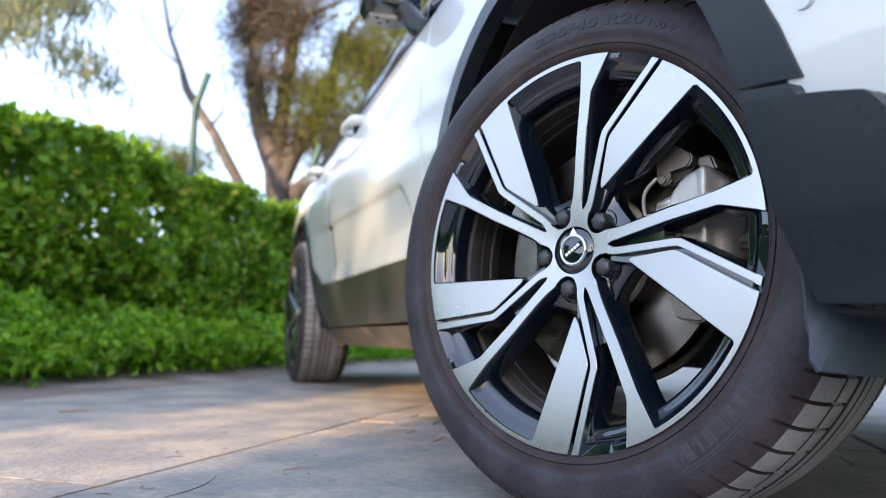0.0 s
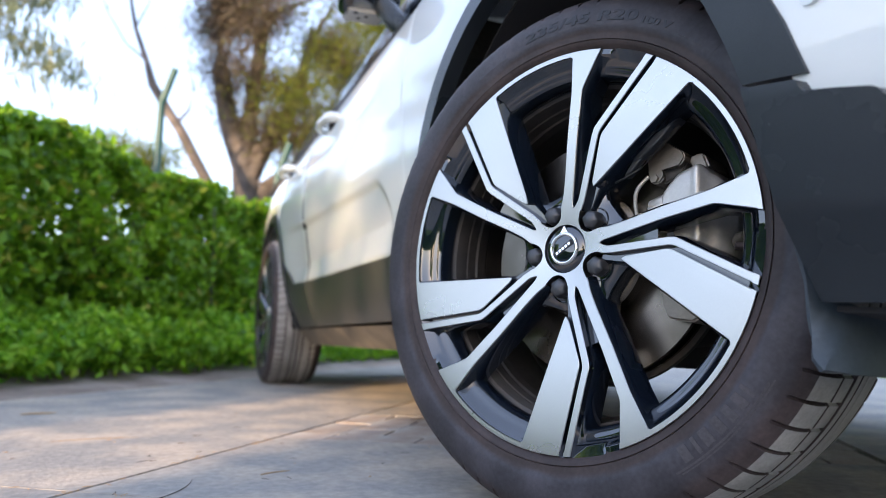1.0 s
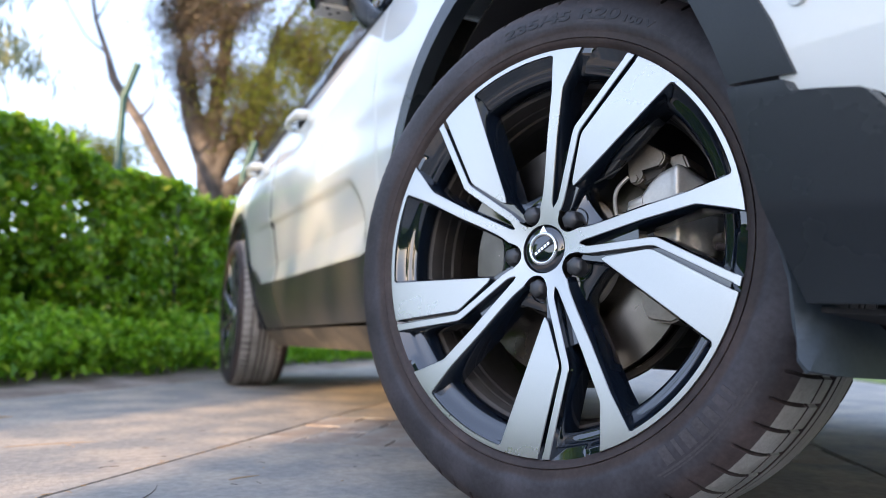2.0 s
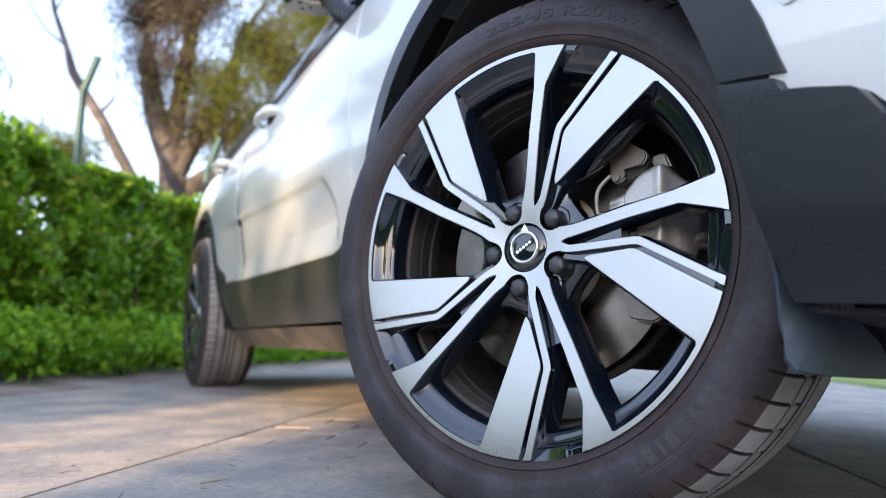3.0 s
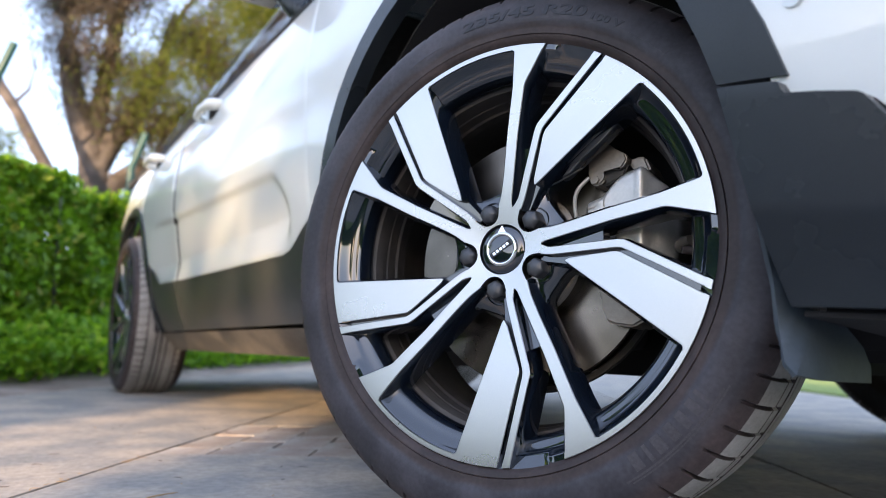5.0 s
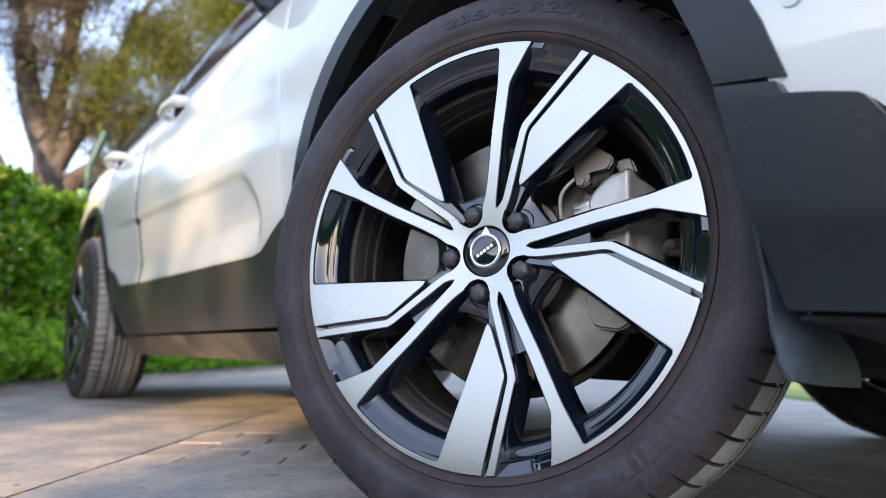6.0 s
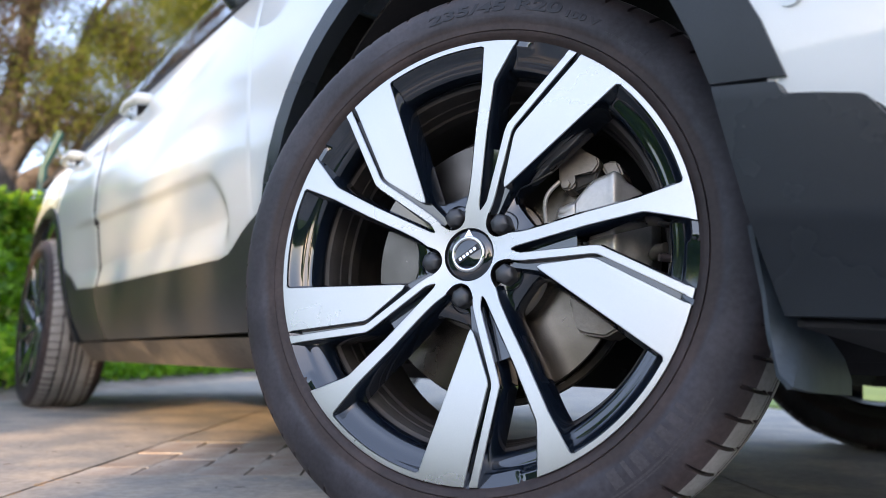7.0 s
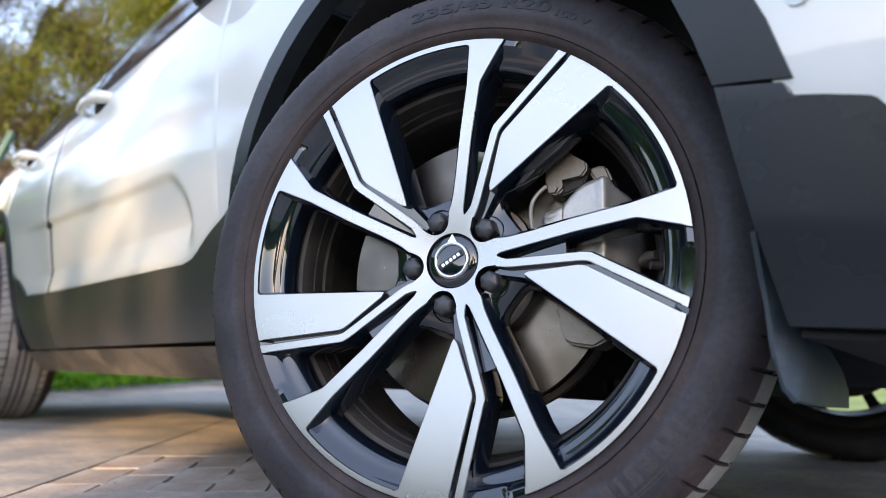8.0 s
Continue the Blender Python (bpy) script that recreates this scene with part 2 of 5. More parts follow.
def edge(table, n, r0=None, r1=None):
    """Points (r, degrees) along an edge, resampled by radius."""
    dense = []
    for (ra, aa), (rb, ab) in zip(table, table[1:]):
        xa, za, xb, zb = ra * math.cos(radians(aa)), ra * math.sin(radians(aa)), rb * math.cos(radians(ab)), rb * math.sin(radians(ab))
        for k in range(13):
            x, z = xa + (xb - xa) * k / 12, za + (zb - za) * k / 12
            dense.append((math.hypot(x, z), math.degrees(math.atan2(z, x))))
    dense.sort()
    rr, aa = [q[0] for q in dense], [q[1] for q in dense]
    r0, r1 = r0 or table[0][0], r1 or table[-1][0]
    out = []
    for i in range(n):
        r = r0 + (r1 - r0) * (1 - (1 - i / (n - 1)) ** 1.7)
        out.append((r, float(np.interp(r, rr, aa))))
    return out


SLIM_CW = [(0.056, 76.4), (0.060, 78.2), (0.15, 81.3), (0.214, 81.2), (0.220, 80.7), (0.2685, 76.4)]
SLIM_CCW = [(0.056, 97.2), (0.062, 95.0), (0.070, 92.2), (0.080, 90.6), (0.10, 88.9), (0.15, 87.3), (0.212, 85.8), (0.2588, 86.0), (0.2604, 86.15), (0.2615, 86.45), (0.2620, 86.85), (0.2685, 86.95)]
STRIP_CW = [(0.056, 62.4), (0.066, 62.6), (0.077, 63.8), (0.154, 69.0), (0.1625, 68.9), (0.2685, 59.0)]
STRIP_CCW = [(0.056, 75.6), (0.060, 73.4), (0.068, 71.2), (0.156, 72.8), (0.165, 72.4), (0.2685, 61.2)]
PANEL_CCW = [(0.0925, 60.3), (0.095, 62.2), (0.152, 67.6), (0.160, 67.5), (0.2685, 57.6)]
PANEL_CW = [(0.0925, 59.6), (0.095, 58.3), (0.2588, 44.86), (0.2604, 44.62), (0.2615, 44.30), (0.2620, 43.9), (0.2685, 43.8)]
BODY_CW = [(0.056, 55.0), (0.075, 57.0), (0.093, 58.2), (0.247, 45.0), (0.2685, 43.6)]


def plate(ccw, cw, n=22, lift=0.0, thick=0.004, across=5, r0=None, r1=None):
    """A thin machined plate between two edges, its top following the dish of the wheel, with a small chamfer."""
    bm = bmesh.new()
    A, B = edge(ccw, n, r0, r1), edge(cw, n, r0, r1)
    top, low = [], []
    for (r, a), (_, b) in zip(A, B):
        ins = min(0.0008 / r * 57.3, abs(a - b) * 0.2) if r < 0.2621 else 0.0
        ts = [a - ins + (b + ins - a + ins) * k / (across - 1) for k in range(across)]
        rr = min(r, A[-1][0] - 0.0006)
        top.append([bm.verts.new(at(rr, t, lift)) for t in ts])
        low.append(([bm.verts.new(at(r, a, lift - 0.0008)), bm.verts.new(at(r, b, lift - 0.0008))], [bm.verts.new(at(r, a, lift - thick)), bm.verts.new(at(r, b, lift - thick))]))
    grid_faces(bm, top)
    for s in (0, 1):
        k = 0 if s == 0 else across - 1
        grid_faces(bm, [[top[i][k], low[i][0][s], low[i][1][s]] for i in range(n)])
    for i in (0, n - 1):
        r, a, b = A[i][0], A[i][1], B[i][1]
        cap = [[bm.verts.new(at(r, a + (b - a) * k / (across - 1), lift - h)) for k in range(across)] for h in (0.0008, thick)]
        grid_faces(bm, [top[i], *cap])
    bmesh.ops.remove_doubles(bm, verts=bm.verts[:], dist=2e-5)
    return bm


def spoke_block(ccw, cw, back_ccw, back_cw, n=22, front=-0.0035, deep=0.046, r0=None, r1=None, bm=None):
    """The black body behind a plate: it widens towards the back by the given metres."""
    bm = bm or bmesh.new()
    A, B = edge(ccw, n, r0, r1), edge(cw, n, r0, r1)
    rows = []
    for (r, a), (_, b) in zip(A, B):
        e1, e2 = back_ccw / r * 57.3, back_cw / r * 57.3
        rows.append([bm.verts.new(v) for v in (at(r, a, front), at(r, (a * 2 + b) / 3, front), at(r, (a + 2 * b) / 3, front), at(r, b, front),
                                               at(r, b - e2 * 0.5, front - 0.005), at(r, b - e2, front - deep), at(r, a + e1, front - deep), at(r, a + e1 * 0.5, front - 0.005))])
    grid_faces(bm, rows, closed_u=True)
    bm.faces.new(rows[0])
    bm.faces.new(rows[-1][::-1])
    return bm


def turned(bm, k):
    bmesh.ops.rotate(bm, verts=bm.verts[:], cent=(0, 0, 0), matrix=Matrix.Rotation(radians(72 * k), 3, "Y"))
    return bm


HUB_Z = 0.352


def tyre_mesh():
    """The tyre: sidewall with ridges, shoulder notches, four grooves round the tread, flattened where it stands."""
    prof = [(0.262, -0.010), (0.2665, -0.0045), (0.2690, -0.0030), (0.2715, 0.0005), (0.2745, 0.0030), (0.2785, 0.0042), (0.2793, 0.0026), (0.2803, 0.0040), (0.286, 0.0046), (0.2902, 0.0054), (0.2940, 0.0076), (0.300, 0.0085), (0.308, 0.0080),
            (0.316, 0.0067), (0.324, 0.0046), (0.330, 0.0018), (0.336, -0.0024), (0.342, -0.0085), (0.3475, -0.0165)]
    shoulder = [(0.3515, -0.025), (0.3545, -0.034), (0.3565, -0.044), (0.3575, -0.0540)]
    tread = []
    for a, b in ((-0.0600, -0.0920), (-0.0990, -0.1140), (-0.1210, -0.1360), (-0.1430, -0.1750)):
        mid = (a + b) / 2
        crown = 0.3592 - 0.15 * (mid + 0.1175) ** 2 * 4
        tread += [(crown - 0.007, a + 0.0008), (crown - 0.0006, a), (crown, a - 0.0015), (crown, b + 0.0015), (crown - 0.0006, b), (crown - 0.007, b - 0.0008)]
    inner = [(0.3575, -0.181), (0.3565, -0.191), (0.3545, -0.201), (0.3515, -0.210), (0.342, -0.2265), (0.330, -0.236), (0.310, -0.242), (0.290, -0.238), (0.272, -0.230), (0.262, -0.222)]
    full = prof + shoulder + tread + inner
    n1, n2 = len(prof), len(prof) + len(shoulder)
    cells, per = 68, 20
    bm = bmesh.new()
    rows = []
    for i in range(cells * per):
        row = []
        for k, (r, d) in enumerate(full):
            a = 2 * math.pi * i / (cells * per)
            slot = 0.0
            a += 0.0026 * min(max(k - n1 + 4, 0), len(shoulder) + 3) if k < n2 else 0.0026 * (len(shoulder) + 3)
            if n1 - 3 <= k < n2:
                if i % per in (0, 1):
                    slot = 0.0065 if k >= n1 - 1 else 0.005 if k == n1 - 2 else 0.0015
            elif n2 <= k < n2 + 6 and i % per in (0, 1):
                slot = 0.004
            elif k >= len(full) - len(inner) and k < len(full) - len(inner) + 4 and i % per in (0, 1):
                slot = 0.005
            rr = r - slot
            z = rr * math.sin(a)
            if z < -HUB_Z:
                d += 0.35 * (-HUB_Z - z) * (1 if d > -0.117 else -1)
                z = -HUB_Z
            elif z < -0.30:
                d += 0.004 * ((-0.30 - z) / 0.05) * (1 if d > -0.05 else 0)
            row.append(bm.verts.new((rr * math.cos(a), -d, z)))
        rows.append(row)
    grid_faces(bm, rows, closed_v=True)
    # dust pales the blocks only; grooves and slots stay dark, shade put into colour
    for f in bm.faces:
        c = f.calc_center_median()
        rr = [math.hypot(v.co.x, v.co.z) for v in f.verts]
        groove = c.y > 0.0535 and min(rr) < 0.3540 and c.z > -0.34
        slotted = c.y <= 0.0535 and max(rr) - min(rr) > 0.0050
        if math.hypot(c.x, c.z) > 0.3448 and not groove and not slotted:
            f.material_index = 1
    return bm


def bent_text(text, size, r, mid_deg, d, wide=1.5, rise=0.0007):
    """Raised lettering bent along the sidewall, reading upright at the top."""
    cu = bpy.data.curves.new("txt", "FONT")
    cu.body, cu.size, cu.extrude, cu.align_x, cu.offset = text, size, rise, "CENTER", 0.0005
    ob = new("txt", cu)
    me = bpy.data.meshes.new_from_object(ob.evaluated_get(bpy.context.evaluated_depsgraph_get()))
    bm = bmesh.new()
    bm.from_mesh(me)
    bpy.data.objects.remove(ob)
    bpy.data.meshes.remove(me)
    for v in bm.verts:
        a, rr = radians(mid_deg) - v.co.x * wide / r, r + v.co.y
        v.co = (rr * math.cos(a), -(d(rr) + v.co.z), rr * math.sin(a))
    return bm


def wall_depth(r):
    rs = [0.286, 0.2932, 0.300, 0.308, 0.316, 0.3235, 0.330, 0.336]
    ds = [0.0046, 0.0078, 0.0086, 0.0080, 0.0066, 0.0042, 0.0022, -0.0022]
    return float(np.interp(r, rs, ds))


def arc_block(r0, r1, a0, a1, lift, n=14, m=3):
    """A raised block on the sidewall, bent along it."""
    bm = bmesh.new()
    def row(a, up):
        out = []
        for j in range(m + 1):
            r = r0 + (r1 - r0) * j / m
            t = radians(a)
            out.append(bm.verts.new((r * math.cos(t), -(wall_depth(r) + up), r * math.sin(t))))
        return out
    top = [row(a0 + (a1 - a0) * i / n, lift) for i in range(n + 1)]
    low = [row(a0 + (a1 - a0) * i / n, -0.0005) for i in range(n + 1)]
    grid_faces(bm, top)
    for j in (0, m):
        grid_faces(bm, [[top[i][j], low[i][j]] for i in range(n + 1)])
    for i in (0, n):
        grid_faces(bm, [[top[i][j], low[i][j]] for j in range(m + 1)])
    return bm


def build_wheel(parent):
    """Rim with five slim spokes and five blades, tyre, nuts, cap; local -Y looks outwards."""
    hollow = [(0.2435 + 0.0168 * t, -0.0192 + 0.0140 * t - 0.0026 * math.sin(math.pi * t)) for t in [i / 9 for i in range(10)]]
    lip = [(0.2330, -0.042), (0.2365, -0.0258), (0.2385, -0.0224), (0.2415, -0.0200), *hollow, (0.2618, -0.0040), (0.2690, -0.0035), (0.2692, -0.0060), (0.265, -0.014), (0.2550, -0.034), (0.245, -0.050), (0.2345, -0.050)]
    bm = lathe(lip + [lip[0]], 320)
    for v in bm.verts:      # between strip and slim spoke the hollow runs on to the edge
        r, a = math.hypot(v.co.x, v.co.z), (math.degrees(math.atan2(v.co.z, v.co.x)) - TH0) % 72
        if r > 0.253 and v.co.y < 0.0138 and 56.4 < a < 78.6:
            v.co.y = 0.0125 - 0.0097 * (r - 0.2530) / 0.016
    bmesh.ops.remove_doubles(bm, verts=bm.verts[:], dist=1e-5)
    wheel = part("wheel", bm, BLACK, parent, "two-tone twenty-inch alloy wheel on a low-profile tyre", smooth=24)
    well = [(0.2342, -0.0495), (0.2300, -0.052), (0.2285, -0.060), (0.2275, -0.074), (0.2262, -0.076), (0.2250, -0.092), (0.2222, -0.095), (0.2215, -0.112), (0.2250, -0.118), (0.2265, -0.160), (0.2300, -0.200), (0.240, -0.214), (0.262, -0.222), (0.262, -0.226), (0.243, -0.220), (0.237, -0.20), (0.2370, -0.12), (0.240, -0.075), (0.2435, -0.0505)]
    bm = lathe(well + [well[0]], 128)
    bmesh.ops.remove_doubles(bm, verts=bm.verts[:], dist=1e-5)
    part("barrel", bm, BARREL, wheel, "dusty dark inner barrel of the rim", smooth=24)
    # hub: a star of land round the nut seats
    bm = bmesh.new()
    top, low, deep = [], [], []
    for i in range(180):
        a = 2 * i
        off = (a - 43.8 + 36) % 72 - 36
        lim = 18.62
        if abs(off) < lim:
            c, rho = 0.0535, 0.0171
            r = c * math.cos(radians(off)) - math.sqrt(max(0, rho * rho - (c * math.sin(radians(off))) ** 2))
        else:
            r = 0.0561
        top.append([bm.verts.new(at(q, a, 0.00006)) for q in (0.0330, 0.0336, 0.0345 if r < 0.04 else (0.034 + r) / 2, r)])
        low.append([bm.verts.new(at(q, a, -0.02)) for q in (0.0330, r)])
    grid_faces(bm, top, closed_v=True)
    grid_faces(bm, [[t[3], l[1]] for t, l in zip(top, low)], closed_v=True)
    grid_faces(bm, [[t[0], l[0]] for t, l in zip(top, low)], closed_v=True)
    part("hub_face", bm, FACE, wheel, "bright machined hub star")
    bm = lathe([(0.002, -0.062), (0.030, -0.062), (0.0335, -0.050), (0.062, -0.0485), (0.075, -0.053), (0.082, -0.066), (0.080, -0.085), (0.002, -0.085)], 80)
    part("hub_core", bm, BLACK, wheel)
    for k in range(5):
        part("slim_spoke", turned(spoke_block(SLIM_CCW, SLIM_CW, 0.007, 0.006, 64, front=-0.0014, deep=0.041), k), BLACK, wheel)
        bm = spoke_block(STRIP_CCW, BODY_CW, 0.006, 0.007, 64, deep=0.034, front=-0.0105)
        spoke_block(STRIP_CCW, STRIP_CW, 0.0, 0.0, 56, front=-0.0014, deep=0.012, bm=bm)
        spoke_block(PANEL_CCW, PANEL_CW, 0.0, 0.0045, 64, front=-0.0014, deep=0.012, bm=bm)
        part("blade_spoke", turned(bm, k), BLACK, wheel)
        part("spoke_face", turned(plate(SLIM_CCW, SLIM_CW, 64, thick=0.0016), k), FACE, wheel, "bright machined spoke face")
        part("strip_face", turned(plate(STRIP_CCW, STRIP_CW, 56, thick=0.0016), k), FACE, wheel, "narrow bright strip beside the blade")
        part("blade_face", turned(plate(PANEL_CCW, PANEL_CW, 64, thick=0.0016), k), FACE, wheel, "broad bright machined blade")
        # bright rim edge from the blade to the next slim spoke
        part("rim_edge", turned(plate([(0.2620, 43.9), (0.2685, 43.8)], [(0.2620, 14.85), (0.2685, 14.95)], 6, across=24, thick=0.0035), k), FACE, wheel, "bright machined rim edge")
        # floor of the pocket between slim spoke and strip
        bm = spoke_block([(0.054, 80), (0.09, 80.0), (0.135, 81.0)], [(0.054, 72), (0.09, 71.2), (0.135, 72.0)], 0.0, 0.0, 8, front=-0.018, deep=0.024)
        for v in bm.verts:      # it rises towards its outer end
            v.co.y -= 0.005 * (math.hypot(v.co.x, v.co.z) - 0.054) / 0.08
        part("pocket_floor", turned(bm, k), BLACK, wheel)
        # web joining the spokes at the hub, its outer end hollowed between them
        bm = bmesh.new()
        rows = []
        for i in range(25):
            off = -1 + i / 12
            deg = 37.5 + 23.0 * off
            out_r = 0.0835 + 0.020 * abs(off) ** 3
            rows.append([bm.verts.new(at(r, deg, h)) for r, h in ((0.050, -0.017), (0.066, -0.019), (out_r - 0.006, -0.023), (out_r - 0.002, -0.0255), (out_r, -0.031), (out_r - 0.002, -0.060))])
        grid_faces(bm, rows)
        bmesh.ops.recalc_face_normals(bm, faces=bm.faces[:])
        bmesh.ops.solidify(bm, geom=bm.faces[:], thickness=0.003)
        part("hub_web", turned(bm, k), BLACK, wheel)
        # nut seat and nut
        c = Vector(at(0.0535, 43.8, 0))
        bm = lathe([(0.0126, -0.052), (0.0135, -0.046), (0.0160, -0.0405), (0.0182, -0.0365), (0.0190, -0.040), (0.0190, -0.052)], 40)
        for v in bm.verts:
            v.co += Vector((c.x, 0, c.z))
        part("nut_seat", turned(bm, k), BLACK, wheel)
        bm = lathe([(0.0002, -0.0188), (0.0030, -0.0189), (0.0062, -0.0194), (0.0090, -0.0205), (0.0110, -0.0222), (0.0121, -0.0245), (0.0125, -0.028), (0.0128, -0.050)], 48)
        for v in bm.verts:
            rr, turn = math.hypot(v.co.x, v.co.z), math.degrees(math.atan2(v.co.z, v.co.x))
            hexed = 0.93 / math.cos(radians((turn + 12) % 60 - 30))
            f = 1 + (min(hexed, 1.03) - 1) * min(1.0, max(0.0, (rr - 0.003) / 0.006))
            v.co = (v.co.x * f + c.x, v.co.y, v.co.z * f + c.z)
        part("wheel_nut", turned(bm, k), DARKNUT, wheel, "black capped wheel nut", smooth=50)
    # cap: dark disc with a chrome ring and a bar across, no letters
    part("centre_cap", lathe([(0.0005, -0.0196), (0.012, -0.0203), (0.0215, -0.0218), (0.0270, -0.0232), (0.0305, -0.0248), (0.0322, -0.0268), (0.0328, -0.034), (0.02, -0.05)], 64), BLACK, wheel, "glossy black centre cap with a chrome ring badge")
    part("badge_ring", lathe([(0.0172, -0.0218), (0.0176, -0.0203), (0.0184, -0.0192), (0.0194, -0.0187), (0.0204, -0.0187), (0.0216, -0.0194), (0.0226, -0.0206), (0.0230, -0.0226)], 64), CHROME, wheel)
    bar_turn = Matrix.Rotation(radians(-33), 3, "Y")
    bm = box(-0.0165, 0.0165, 0.0192, 0.0214, -0.0038, 0.0038, 0.0006)
    bmesh.ops.rotate(bm, verts=bm.verts[:], cent=(0, 0, 0), matrix=bar_turn)
    part("badge_bar", bm, LETTER, wheel, "black bar with small silver marks")
    for i in range(5):
        bm = box(-0.0130 + 0.0055 * i, -0.0093 + 0.0055 * i, 0.0188, 0.0196, -0.0019, 0.0019, 0.0002)
        bmesh.ops.rotate(bm, verts=bm.verts[:], cent=(0, 0, 0), matrix=bar_turn)
        part("badge_mark", bm, CHROME, wheel)
    bm = bmesh.new()
    pts = [(-0.0065, 0.0205), (0.0065, 0.0205), (0.0, 0.0312)]
    a, b = [bm.verts.new((x, 0.0205, z)) for x, z in pts], [bm.verts.new((x, 0.028, z)) for x, z in pts]
    bm.faces.new(a)
    bm.faces.new(b[::-1])
    for i in range(3):
        bm.faces.new((a[i], a[(i + 1) % 3], b[(i + 1) % 3], b[i]))
    part("badge_tip", bm, CHROME, wheel)
    # air valve
    part("valve", tube([(0.243 * math.cos(radians(-3)), 0.052, 0.243 * math.sin(radians(-3))), (0.222 * math.cos(radians(-3)), 0.040, 0.222 * math.sin(radians(-3)))], [0.0055, 0.0045], 10), RUBBER, wheel)
    tyre = part("tyre", tyre_mesh(), RUBBER, wheel, "black low-profile summer tyre, slightly dusty", smooth=30)
    tyre.data.materials.append(TREAD)
    part("size_marking", bent_text("235/45 R20", 0.0200, 0.3035, 83.2, wall_depth, 1.93), LETTER, wheel, "raised size marking 235/45 R20")
    part("load_marking", bent_text("100 V", 0.0118, 0.3020, 60.9, wall_depth, 1.65), LETTER, wheel, "raised load marking 100 V")
    for i, (a0, a1, r0, r1) in enumerate(((-54, -51.9, 0.2945, 0.313), (-50.4, -49.5, 0.2945, 0.313), (-48.2, -46.0, 0.2945, 0.313), (-44.6, -42.6, 0.2945, 0.313), (-41.2, -39.4, 0.2945, 0.313), (-38.0, -36.2, 0.2945, 0.313), (-35.0, -34.1, 0.2945, 0.313))):
        part("sidewall_bar", arc_block(r0, r1, a0, a1, 0.0007, 4), DUSTY_RUBBER, wheel)
    part("sidewall_line", arc_block(0.316, 0.318, -57, -31, 0.0007, 20, 1), DUSTY_RUBBER, wheel)
    part("sidewall_line", arc_block(0.3195, 0.3210, -56, -30, 0.0007, 20, 1), DUSTY_RUBBER, wheel)
    part("sidewall_patch", arc_block(0.300, 0.323, 43, 54, 0.0003, 10), RUBBER, wheel)
    part("sidewall_patch", arc_block(0.300, 0.323, 107, 118, 0.0003, 10), RUBBER, wheel)
    part("sidewall_patch", arc_block(0.292, 0.323, -27, -19, 0.0005, 10), RUBBER, wheel)
    return wheel


def prism(outline, d0, d1, bevel):
    """A cast block from an outline on the wheel's plane, from depth d0 back to d1, its front edges rounded."""
    bm = bmesh.new()
    front = [bm.verts.new((u, -d0, w)) for u, w in outline]
    back = [bm.verts.new((u, -d1, w)) for u, w in outline]
    bm.faces.new(front)
    bm.faces.new(back[::-1])
    n = len(outline)
    for i in range(n):
        bm.faces.new((front[i], front[(i + 1) % n], back[(i + 1) % n], back[i]))
    edges = [e for e in bm.edges if abs(e.verts[0].co.y + e.verts[1].co.y + d0 + d1) > 1e-4 and max(e.verts[0].co.y, e.verts[1].co.y) < -d0 + 1e-5]
    corners = [e for e in bm.edges if abs(e.verts[0].co.y - e.verts[1].co.y) > 1e-4]
    bmesh.ops.bevel(bm, geom=edges + corners, offset=bevel, segments=3, affect="EDGES", clamp_overlap=True)
    return bm


